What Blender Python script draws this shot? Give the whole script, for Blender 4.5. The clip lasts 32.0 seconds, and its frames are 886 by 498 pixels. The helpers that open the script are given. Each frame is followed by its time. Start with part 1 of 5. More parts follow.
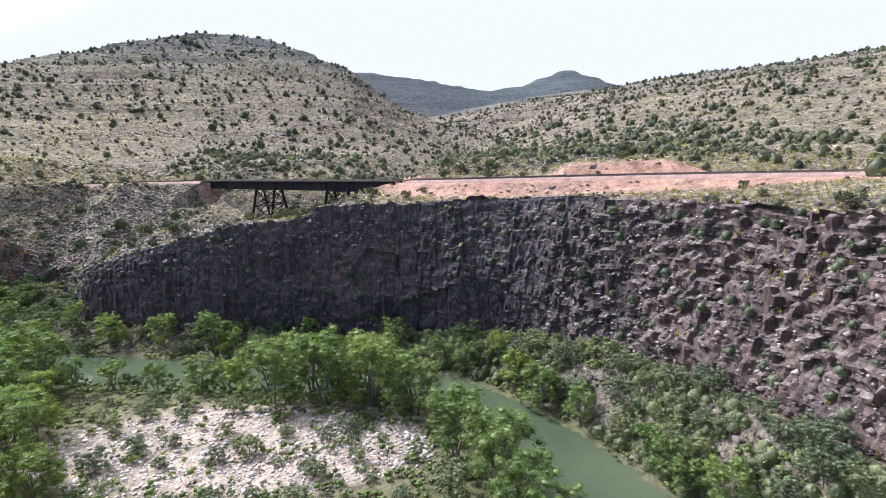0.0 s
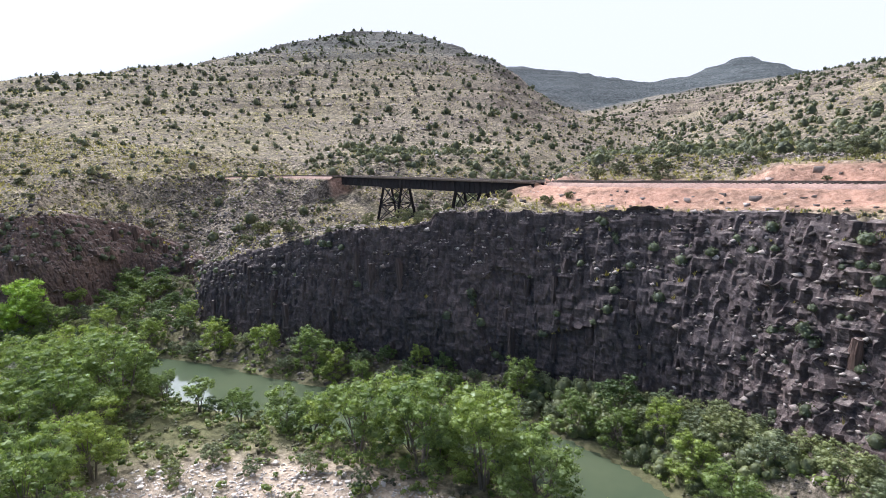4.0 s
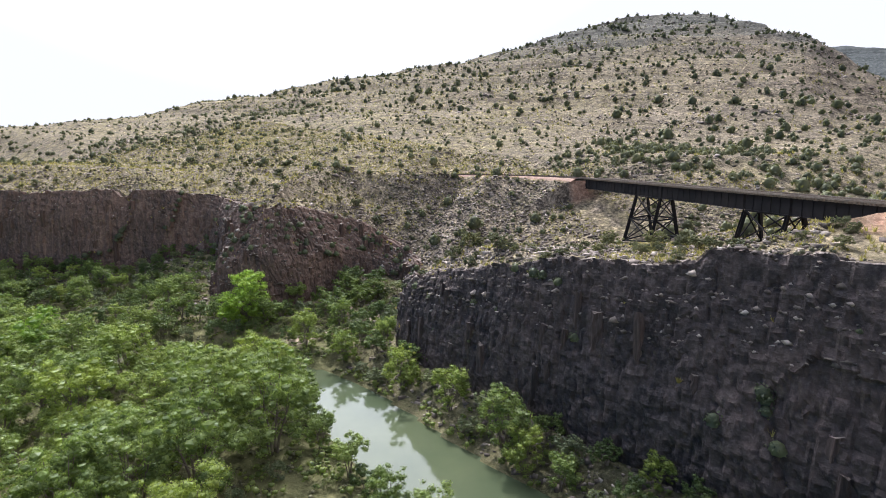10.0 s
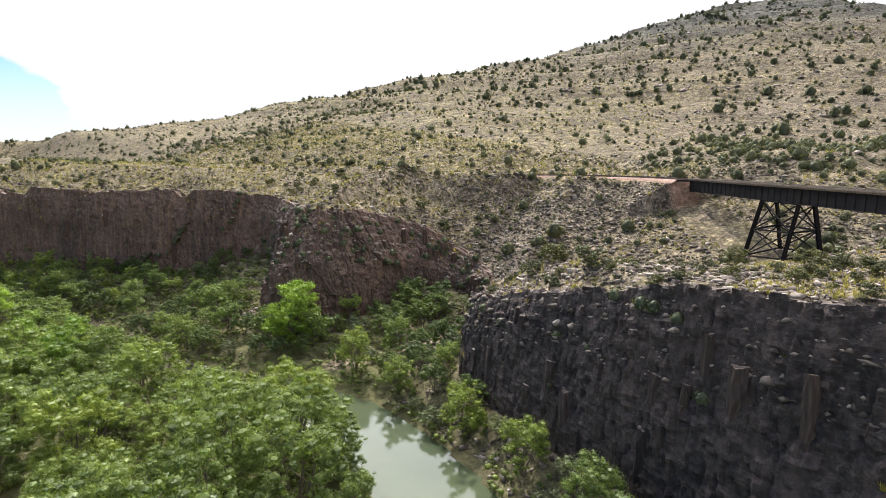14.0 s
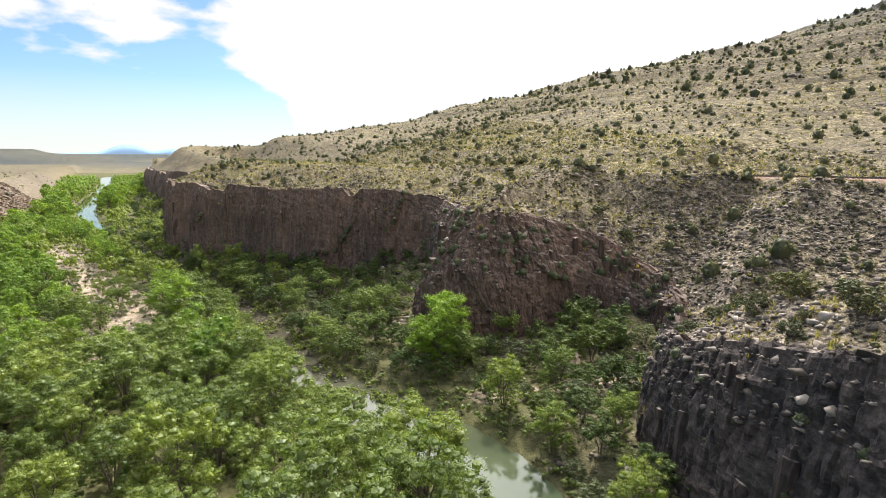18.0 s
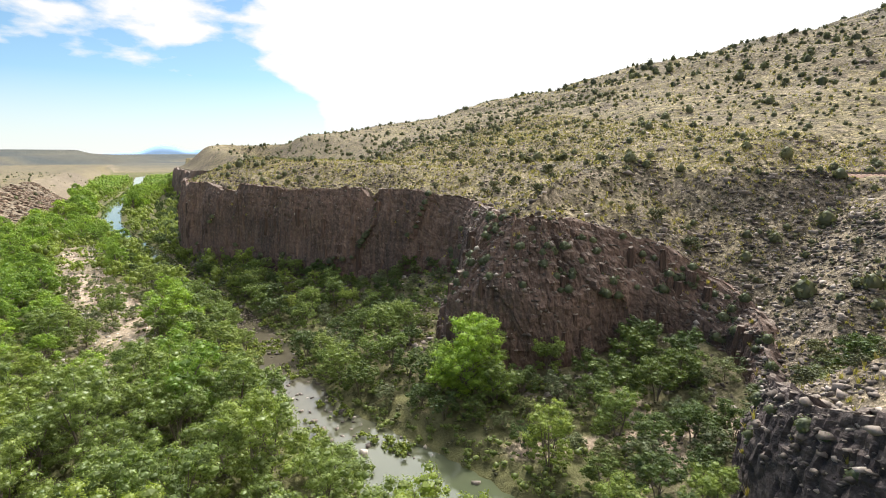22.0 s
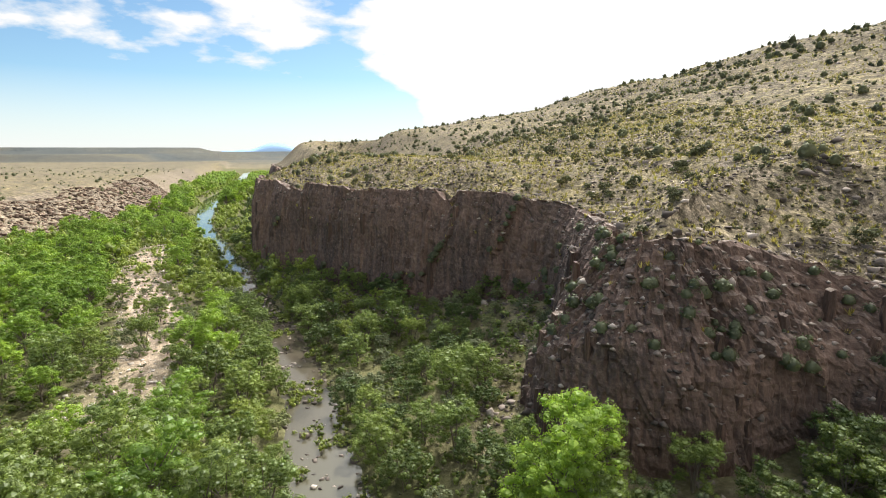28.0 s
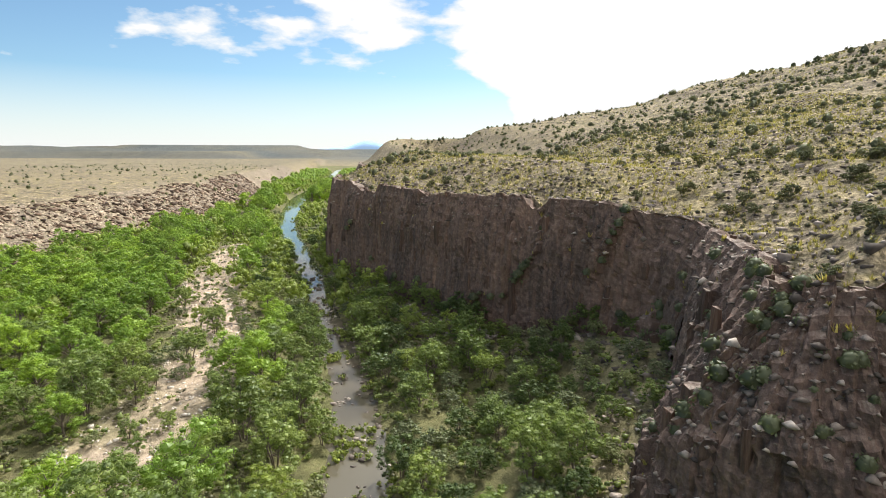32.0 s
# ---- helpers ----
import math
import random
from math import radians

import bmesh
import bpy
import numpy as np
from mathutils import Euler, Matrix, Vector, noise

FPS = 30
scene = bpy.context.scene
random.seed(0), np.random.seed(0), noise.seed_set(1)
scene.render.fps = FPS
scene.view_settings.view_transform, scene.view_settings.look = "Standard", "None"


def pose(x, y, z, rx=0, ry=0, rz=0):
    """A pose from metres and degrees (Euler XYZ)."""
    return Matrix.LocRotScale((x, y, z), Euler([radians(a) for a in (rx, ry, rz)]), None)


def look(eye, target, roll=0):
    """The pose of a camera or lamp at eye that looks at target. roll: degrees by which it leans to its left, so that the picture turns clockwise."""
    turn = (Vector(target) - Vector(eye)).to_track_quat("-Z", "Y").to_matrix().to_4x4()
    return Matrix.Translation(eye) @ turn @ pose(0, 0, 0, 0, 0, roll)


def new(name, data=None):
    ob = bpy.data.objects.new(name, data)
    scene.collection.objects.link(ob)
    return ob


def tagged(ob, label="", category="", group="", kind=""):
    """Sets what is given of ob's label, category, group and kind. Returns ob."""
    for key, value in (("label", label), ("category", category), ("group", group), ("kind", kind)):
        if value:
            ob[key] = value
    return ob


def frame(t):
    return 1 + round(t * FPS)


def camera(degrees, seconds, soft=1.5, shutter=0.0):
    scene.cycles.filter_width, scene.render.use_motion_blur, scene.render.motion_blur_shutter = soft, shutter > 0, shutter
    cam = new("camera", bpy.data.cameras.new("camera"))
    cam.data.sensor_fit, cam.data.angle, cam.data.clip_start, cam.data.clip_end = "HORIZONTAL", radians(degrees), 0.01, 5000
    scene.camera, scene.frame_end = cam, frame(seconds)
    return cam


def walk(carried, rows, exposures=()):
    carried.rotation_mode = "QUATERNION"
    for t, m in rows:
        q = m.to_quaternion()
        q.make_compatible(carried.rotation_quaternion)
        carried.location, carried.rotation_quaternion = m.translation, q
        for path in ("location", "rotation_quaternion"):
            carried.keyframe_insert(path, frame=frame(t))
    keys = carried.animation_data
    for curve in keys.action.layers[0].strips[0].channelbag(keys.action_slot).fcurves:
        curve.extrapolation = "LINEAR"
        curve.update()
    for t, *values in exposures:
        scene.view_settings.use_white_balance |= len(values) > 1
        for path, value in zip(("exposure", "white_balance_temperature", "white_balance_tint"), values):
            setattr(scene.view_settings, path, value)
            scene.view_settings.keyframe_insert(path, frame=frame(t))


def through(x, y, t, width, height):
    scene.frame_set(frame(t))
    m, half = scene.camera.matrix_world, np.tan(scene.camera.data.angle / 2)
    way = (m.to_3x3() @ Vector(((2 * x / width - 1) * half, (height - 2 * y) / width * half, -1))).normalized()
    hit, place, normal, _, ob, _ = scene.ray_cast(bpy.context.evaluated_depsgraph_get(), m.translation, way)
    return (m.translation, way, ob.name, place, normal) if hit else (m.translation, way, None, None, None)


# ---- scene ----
cam = camera(78.4, 32.0, soft=0.9)
# seconds, place, yaw, pitch and roll of the flying camera
ROWS = [
    (0.0, 0.00, 0.00, 34.60, -0.00, -9.65, -1.17),
    (0.5, 0.06, 2.56, 34.60, 0.74, -9.68, -1.12),
    (1.0, 0.13, 5.13, 34.59, 2.56, -9.67, -1.03),
    (1.5, 0.18, 7.70, 34.57, 4.82, -9.67, -0.94),
    (2.0, 0.19, 10.23, 34.54, 7.25, -9.67, -0.82),
    (2.5, 0.12, 12.70, 34.53, 9.37, -9.71, -0.77),
    (3.0, -0.06, 15.22, 34.55, 11.36, -9.72, -0.66),
    (3.5, -0.31, 17.82, 34.59, 13.28, -9.78, -0.66),
    (4.0, -0.60, 20.44, 34.62, 15.12, -9.84, -0.63),
    (4.5, -0.95, 23.03, 34.64, 16.98, -9.88, -0.61),
    (6.5, -3.00, 32.25, 34.63, 20.09, -10.02, -0.62),
    (7.0, -3.66, 34.30, 34.64, 21.42, -10.04, -0.56),
    (7.5, -4.34, 36.28, 34.67, 23.94, -10.05, -0.46),
    (8.0, -5.05, 38.24, 34.72, 27.43, -10.03, -0.28),
    (8.5, -5.78, 40.19, 34.75, 31.17, -10.02, -0.12),
    (9.0, -6.58, 42.09, 34.74, 34.81, -10.02, 0.06),
    (9.5, -7.44, 43.92, 34.69, 38.31, -10.04, 0.19),
    (10.0, -8.40, 45.69, 34.61, 41.77, -10.04, 0.39),
    (10.5, -9.47, 47.32, 34.50, 44.63, -10.04, 0.50),
    (11.0, -10.63, 48.82, 34.37, 46.31, -10.06, 0.57),
    (11.5, -11.88, 50.21, 34.24, 47.03, -10.04, 0.52),
    (12.0, -13.16, 51.52, 34.11, 47.56, -10.03, 0.50),
    (12.5, -14.48, 52.77, 33.97, 47.95, -10.01, 0.49),
    (13.0, -15.89, 54.01, 33.83, 48.26, -9.99, 0.49),
    (13.5, -17.28, 55.27, 33.66, 48.53, -9.92, 0.42),
    (15.5, -22.33, 60.79, 32.79, 56.48, -9.55, -0.08),
    (16.0, -23.69, 62.10, 32.61, 59.46, -9.52, -0.03),
    (16.5, -25.12, 63.35, 32.46, 62.24, -9.49, -0.01),
    (17.0, -26.64, 64.50, 32.32, 64.74, -9.49, -0.01),
    (17.5, -28.22, 65.55, 32.21, 67.00, -9.48, 0.02),
    (18.0, -29.80, 66.46, 32.09, 68.33, -9.51, 0.04),
    (18.5, -31.36, 67.25, 31.99, 69.01, -9.53, 0.02),
    (19.0, -32.93, 67.93, 31.91, 69.60, -9.52, -0.11),
    (19.5, -34.56, 68.54, 31.85, 70.06, -9.56, -0.08),
    (20.0, -36.24, 69.13, 31.79, 70.44, -9.59, -0.09),
    (20.5, -37.94, 69.74, 31.72, 70.79, -9.59, -0.12),
    (21.0, -39.65, 70.37, 31.65, 71.03, -9.55, -0.19),
    (21.5, -41.33, 71.02, 31.58, 71.28, -9.59, -0.18),
    (22.0, -43.02, 71.66, 31.51, 71.44, -9.62, -0.21),
    (22.5, -44.75, 72.29, 31.44, 71.58, -9.62, -0.22),
    (23.0, -46.46, 72.92, 31.38, 71.62, -9.62, -0.32),
    (23.5, -48.23, 73.57, 31.35, 71.66, -9.67, -0.37),
    (24.0, -50.07, 74.26, 31.33, 71.66, -9.72, -0.45),
    (24.5, -51.92, 74.97, 31.29, 72.35, -9.77, -0.51),
    (25.0, -53.75, 75.70, 31.25, 73.57, -9.82, -0.51),
    (25.5, -55.62, 76.43, 31.21, 74.99, -9.86, -0.48),
    (27.5, -63.18, 78.94, 31.13, 80.21, -9.91, -0.35),
    (28.0, -65.08, 79.48, 31.13, 81.45, -9.93, -0.36),
    (28.5, -66.97, 79.96, 31.14, 82.72, -9.94, -0.30),
    (29.0, -68.85, 80.33, 31.18, 83.78, -9.95, -0.31),
    (29.5, -70.67, 80.63, 31.22, 84.74, -9.96, -0.25),
    (30.0, -72.50, 80.84, 31.26, 85.53, -9.99, -0.20),
    (30.5, -74.35, 81.04, 31.28, 86.48, -10.00, -0.13),
    (31.0, -76.21, 81.28, 31.30, 87.80, -10.02, -0.06),
    (31.5, -78.11, 81.52, 31.31, 89.37, -10.03, -0.05),
    (32.0, -80.06, 81.76, 31.32, 90.64, -10.07, -0.09),
]
walk(cam, [(t, pose(x, y, z, 90 + pitch, 0, yaw) @ pose(0, 0, 0, 0, 0, roll)) for t, x, y, z, yaw, pitch, roll in ROWS],
     ((0.0, 0.06, 5500, 17), (5.0, 0.08, 5700, 16), (9.0, 0.10, 5900, 15), (13.5, 0.10, 6350, 13), (16.0, 0.10, 6600, 9.5), (32.0, 0.10, 6600, 9.0)))

# ---- daylight ----
SUN_YAW, SUN_UP = 58.0, 47.0
sun_way = Vector((-math.sin(radians(SUN_YAW)) * math.cos(radians(SUN_UP)), math.cos(radians(SUN_YAW)) * math.cos(radians(SUN_UP)), math.sin(radians(SUN_UP))))
sun = new("sun", bpy.data.lights.new("sun", "SUN"))
sun.data.energy, sun.data.angle, sun.data.color = 5.0, radians(0.6), (1.0, 0.96, 0.90)
sun.matrix_world = look(sun_way * 800, (0, 0, 0))


def build_world():
    world = bpy.data.worlds.new("sky")
    world.use_nodes = True
    scene.world = world
    nt = world.node_tree
    nt.nodes.clear()
    N, K = nt.nodes.new, nt.links.new
    out, bg = N("ShaderNodeOutputWorld"), N("ShaderNodeBackground")
    sky = N("ShaderNodeTexSky")
    sky.sky_type, sky.sun_disc = "NISHITA", False
    sky.sun_elevation, sky.sun_rotation = radians(SUN_UP), radians(-SUN_YAW)
    sky.altitude, sky.air_density, sky.dust_density, sky.ozone_density = 1100, 1.0, 1.2, 1.5
    co, sep = N("ShaderNodeTexCoord"), N("ShaderNodeSeparateXYZ")
    K(co.outputs["Generated"], sep.inputs[0])

    def m(op, a, b=None, c=None):
        n = N("ShaderNodeMath")
        n.operation = op
        for i, v in enumerate((a, b, c)):
            if v is not None:
                if isinstance(v, (int, float)):
                    n.inputs[i].default_value = v
                else:
                    K(v, n.inputs[i])
        return n.outputs[0]

    # heaped clouds, flattened below
    big = N("ShaderNodeTexNoise")
    big.inputs["Scale"].default_value, big.inputs["Detail"].default_value, big.inputs["Roughness"].default_value = 1.15, 10, 0.52
    heap = N("ShaderNodeVectorMath")
    heap.operation = "MULTIPLY"
    heap.inputs[1].default_value = (4.2, 4.2, 11.0)
    K(co.outputs["Generated"], heap.inputs[0])
    K(heap.outputs[0], big.inputs["Vector"])
    # cover grows towards the sun and its thin veil
    dot = N("ShaderNodeVectorMath")
    dot.operation = "DOT_PRODUCT"
    K(co.outputs["Generated"], dot.inputs[0])
    dot.inputs[1].default_value = sun_way
    near = m("MULTIPLY", m("MAXIMUM", m("SUBTRACT", dot.outputs["Value"], 0.55), 0.0), 1.1)
    # the clear part of the sky lies away from the hill, down the valley
    clear = N("ShaderNodeVectorMath")
    clear.operation = "DOT_PRODUCT"
    K(co.outputs["Generated"], clear.inputs[0])
    clear.inputs[1].default_value = (-math.sin(radians(160)), math.cos(radians(160)), 0)
    span = N("ShaderNodeMapRange")
    span.interpolation_type = "SMOOTHSTEP"
    K(clear.outputs["Value"], span.inputs["Value"])
    for key, v in (("From Min", 0.12), ("From Max", 0.34), ("To Min", 0.36), ("To Max", -0.085)):
        span.inputs[key].default_value = v
    # the bank of cloud has a flat base, with paler sky below it down the valley
    base, side = N("ShaderNodeMapRange"), N("ShaderNodeMapRange")
    for node, source, values in ((base, sep.outputs[2], (0.095, 0.135, 0.30, 0.0)), (side, clear.outputs["Value"], (0.05, 0.30, 0.0, 1.0))):
        K(source, node.inputs["Value"])
        for key, v in zip(("From Min", "From Max", "To Min", "To Max"), values):
            node.inputs[key].default_value = v
    dens = m("SUBTRACT", m("ADD", m("ADD", big.outputs["Fac"], near), span.outputs[0]), m("MULTIPLY", base.outputs[0], side.outputs[0]))
    ramp = N("ShaderNodeValToRGB")
    ramp.color_ramp.elements[0].position, ramp.color_ramp.elements[1].position = 0.545, 0.62
    K(dens, ramp.inputs[0])
    low = m("SUBTRACT", 1.0, m("MULTIPLY", m("MINIMUM", m("MAXIMUM", m("ABSOLUTE", sep.outputs[2]), 0.0), 0.13), 7.6))
    cover = m("MAXIMUM", ramp.outputs[0], m("MULTIPLY", low, 0.9))
    # thin cloud glows round the sun
    glow = N("ShaderNodeMapRange")
    glow.interpolation_type = "SMOOTHSTEP"
    K(dot.outputs["Value"], glow.inputs["Value"])
    for key, v in (("From Min", 0.74), ("From Max", 1.0), ("To Min", 1.0), ("To Max", 6.5)):
        glow.inputs[key].default_value = v
    white, deep = N("ShaderNodeVectorMath"), N("ShaderNodeVectorMath")
    white.operation, deep.operation = "SCALE", "MULTIPLY"
    white.inputs[0].default_value = (12.0, 12.1, 12.3)
    K(glow.outputs[0], white.inputs["Scale"])
    K(sky.outputs[0], deep.inputs[0])
    deep.inputs[1].default_value = (1.32, 1.62, 1.70)
    mix = N("ShaderNodeMix")
    mix.data_type = "RGBA"
    K(cover, mix.inputs["Factor"])
    K(deep.outputs[0], mix.inputs["A"])
    K(white.outputs[0], mix.inputs["B"])
    K(mix.outputs["Result"], bg.inputs["Color"])
    bg.inputs["Strength"].default_value = 0.078
    K(bg.outputs[0], out.inputs[0])


build_world()


# ---- materials ----
def shader(name, rough=0.9, spec=0.25):
    mat = bpy.data.materials.new(name)
    mat.use_nodes = True
    nt = mat.node_tree
    bsdf = nt.nodes["Principled BSDF"]
    bsdf.inputs["Roughness"].default_value = rough
    bsdf.inputs["Specular IOR Level"].default_value = spec
    return mat, nt, bsdf


def noise_node(nt, scale, detail=4, rough=0.6, vec=None, stretch=None):
    n = nt.nodes.new("ShaderNodeTexNoise")
    n.inputs["Scale"].default_value, n.inputs["Detail"].default_value, n.inputs["Roughness"].default_value = scale, detail, rough
    if vec is None:
        vec = nt.nodes.new("ShaderNodeTexCoord").outputs["Object"]
    if stretch:
        mp = nt.nodes.new("ShaderNodeMapping")
        mp.inputs["Scale"].default_value = stretch
        nt.links.new(vec, mp.inputs[0])
        vec = mp.outputs[0]
    nt.links.new(vec, n.inputs["Vector"])
    return n


def ramp_node(nt, fac, stops):
    r = nt.nodes.new("ShaderNodeValToRGB")
    while len(r.color_ramp.elements) < len(stops):
        r.color_ramp.elements.new(0.5)
    for e, (p, c) in zip(r.color_ramp.elements, stops):
        e.position, e.color = p, (*c, 1)
    nt.links.new(fac, r.inputs[0])
    return r.outputs[0]


def mixed(nt, fac, a, b, mode="MIX"):
    n = nt.nodes.new("ShaderNodeMix")
    n.data_type, n.blend_type = "RGBA", mode
    for sock, v in (("Factor", fac), ("A", a), ("B", b)):
        if isinstance(v, (int, float)):
            n.inputs[sock].default_value = v
        elif isinstance(v, tuple):
            n.inputs[sock].default_value = (*v, 1)
        else:
            nt.links.new(v, n.inputs[sock])
    return n.outputs["Result"]


def bumped(nt, bsdf, height, strength, distance):
    b = nt.nodes.new("ShaderNodeBump")
    b.inputs["Strength"].default_value, b.inputs["Distance"].default_value = strength, distance
    nt.links.new(height, b.inputs["Height"])
    nt.links.new(b.outputs[0], bsdf.inputs["Normal"])


def attr(nt, name):
    n = nt.nodes.new("ShaderNodeAttribute")
    n.attribute_name = name
    return n.outputs["Fac"]


def island_random(nt):
    return nt.nodes.new("ShaderNodeNewGeometry").outputs["Random Per Island"]


def object_random(nt):
    return nt.nodes.new("ShaderNodeObjectInfo").outputs["Random"]


def plain_mat(name, stops, scale, rough=0.85, bump=0.3, dist=0.02, metal=0.0, spec=0.3, stretch=None):
    mat, nt, bsdf = shader(name, rough, spec)
    n = noise_node(nt, scale, 6, 0.65, stretch=stretch)
    n2 = noise_node(nt, scale * 0.12, 3)
    c = ramp_node(nt, n.outputs["Fac"], stops)
    c = mixed(nt, 0.35, c, ramp_node(nt, n2.outputs["Fac"], [(0.3, tuple(v * 0.55 for v in stops[0][1])), (0.7, tuple(min(1, v * 1.25) for v in stops[-1][1]))]))
    nt.links.new(c, bsdf.inputs["Base Color"])
    bsdf.inputs["Metallic"].default_value = metal
    bumped(nt, bsdf, n.outputs["Fac"], bump, dist)
    return mat


def ground_mat():
    mat, nt, bsdf = shader("dry_ground", 0.95, 0.1)
    fine, mid, wide = noise_node(nt, 1.6, 8, 0.75), noise_node(nt, 0.28, 6, 0.65), noise_node(nt, 0.035, 4)
    soil = ramp_node(nt, fine.outputs["Fac"], [(0.40, (0.050, 0.044, 0.035)), (0.52, (0.180, 0.148, 0.115)), (0.63, (0.40, 0.335, 0.27))])
    grass = ramp_node(nt, fine.outputs["Fac"], [(0.40, (0.068, 0.060, 0.032)), (0.52, (0.275, 0.232, 0.112)), (0.65, (0.50, 0.425, 0.22))])
    pick = ramp_node(nt, mid.outputs["Fac"], [(0.40, (0, 0, 0)), (0.60, (1, 1, 1))])
    gate = mixed(nt, 1.0, pick, attr(nt, "grass"), "MULTIPLY")
    c = mixed(nt, gate, soil, grass)
    scree = ramp_node(nt, fine.outputs["Fac"], [(0.41, (0.075, 0.062, 0.053)), (0.52, (0.235, 0.190, 0.155)), (0.63, (0.47, 0.395, 0.33))])
    c = mixed(nt, attr(nt, "scree"), c, scree)
    # low plants between the stones
    spots = noise_node(nt, 0.75, 3, 0.6)
    cover = mixed(nt, 1.0, ramp_node(nt, spots.outputs["Fac"], [(0.52, (0, 0, 0)), (0.62, (0.75, 0.75, 0.75))]), attr(nt, "grass"), "MULTIPLY")
    c = mixed(nt, cover, c, ramp_node(nt, fine.outputs["Fac"], [(0.35, (0.050, 0.050, 0.028)), (0.7, (0.135, 0.130, 0.068))]))
    earth = ramp_node(nt, fine.outputs["Fac"], [(0.3, (0.27, 0.135, 0.088)), (0.55, (0.47, 0.265, 0.19)), (0.8, (0.60, 0.39, 0.30))])
    c = mixed(nt, attr(nt, "earth"), c, earth)
    gravel = ramp_node(nt, fine.outputs["Fac"], [(0.28, (0.22, 0.165, 0.12)), (0.5, (0.46, 0.365, 0.28)), (0.75, (0.66, 0.56, 0.45))])
    c = mixed(nt, attr(nt, "gravel"), c, gravel)
    mud = ramp_node(nt, mid.outputs["Fac"], [(0.35, (0.060, 0.072, 0.024)), (0.6, (0.115, 0.122, 0.048)), (0.8, (0.20, 0.165, 0.095))])
    c = mixed(nt, attr(nt, "silt"), c, mud)
    c = mixed(nt, 0.25, c, ramp_node(nt, wide.outputs["Fac"], [(0.35, (0.11, 0.088, 0.060)), (0.65, (0.30, 0.248, 0.155))]))
    # far ranges and plain: scrub cover, its blue tint standing in for distance haze
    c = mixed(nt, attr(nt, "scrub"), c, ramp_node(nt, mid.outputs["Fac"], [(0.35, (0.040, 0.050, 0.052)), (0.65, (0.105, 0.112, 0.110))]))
    # mottling of bare and grown patches a few metres wide
    mottle = noise_node(nt, 0.42, 5, 0.7)
    c = mixed(nt, 0.8, c, ramp_node(nt, mottle.outputs["Fac"], [(0.36, (0.50, 0.50, 0.48)), (0.5, (1.08, 1.06, 1.04)), (0.66, (1.5, 1.46, 1.4))]), "MULTIPLY")
    # loose stones, each with a tone of its own
    for scale, weight in ((1.9, 0.75), (0.62, 0.55)):
        cell = nt.nodes.new("ShaderNodeTexVoronoi")
        cell.inputs["Scale"].default_value = scale
        nt.links.new(nt.nodes.new("ShaderNodeTexCoord").outputs["Object"], cell.inputs["Vector"])
        pick = nt.nodes.new("ShaderNodeSeparateColor")
        nt.links.new(cell.outputs["Color"], pick.inputs[0])
        tone = ramp_node(nt, pick.outputs[0], [(0.0, (0.42, 0.42, 0.42)), (0.35, (0.85, 0.85, 0.85)), (0.75, (1.1, 1.1, 1.08)), (1.0, (1.5, 1.48, 1.44))])
        share = mixed(nt, 1.0, (weight, weight, weight), attr(nt, "stony"), "MULTIPLY")
        c = mixed(nt, share, c, mixed(nt, 1.0, c, tone, "MULTIPLY"))
    # strata crop out along the contours of the hill
    band = noise_node(nt, 1.0, 4, 0.6, stretch=(0.012, 0.012, 0.30))
    strata = ramp_node(nt, band.outputs["Fac"], [(0.36, (0.52, 0.50, 0.50)), (0.46, (1.0, 1.0, 1.0)), (0.56, (1.0, 1.0, 1.0)), (0.62, (1.35, 1.32, 1.28)), (0.66, (0.8, 0.8, 0.8))])
    c = mixed(nt, attr(nt, "strata"), c, mixed(nt, 1.0, c, strata, "MULTIPLY"))
    nt.links.new(c, bsdf.inputs["Base Color"])
    bumped(nt, bsdf, fine.outputs["Fac"], 0.9, 0.35)
    return mat


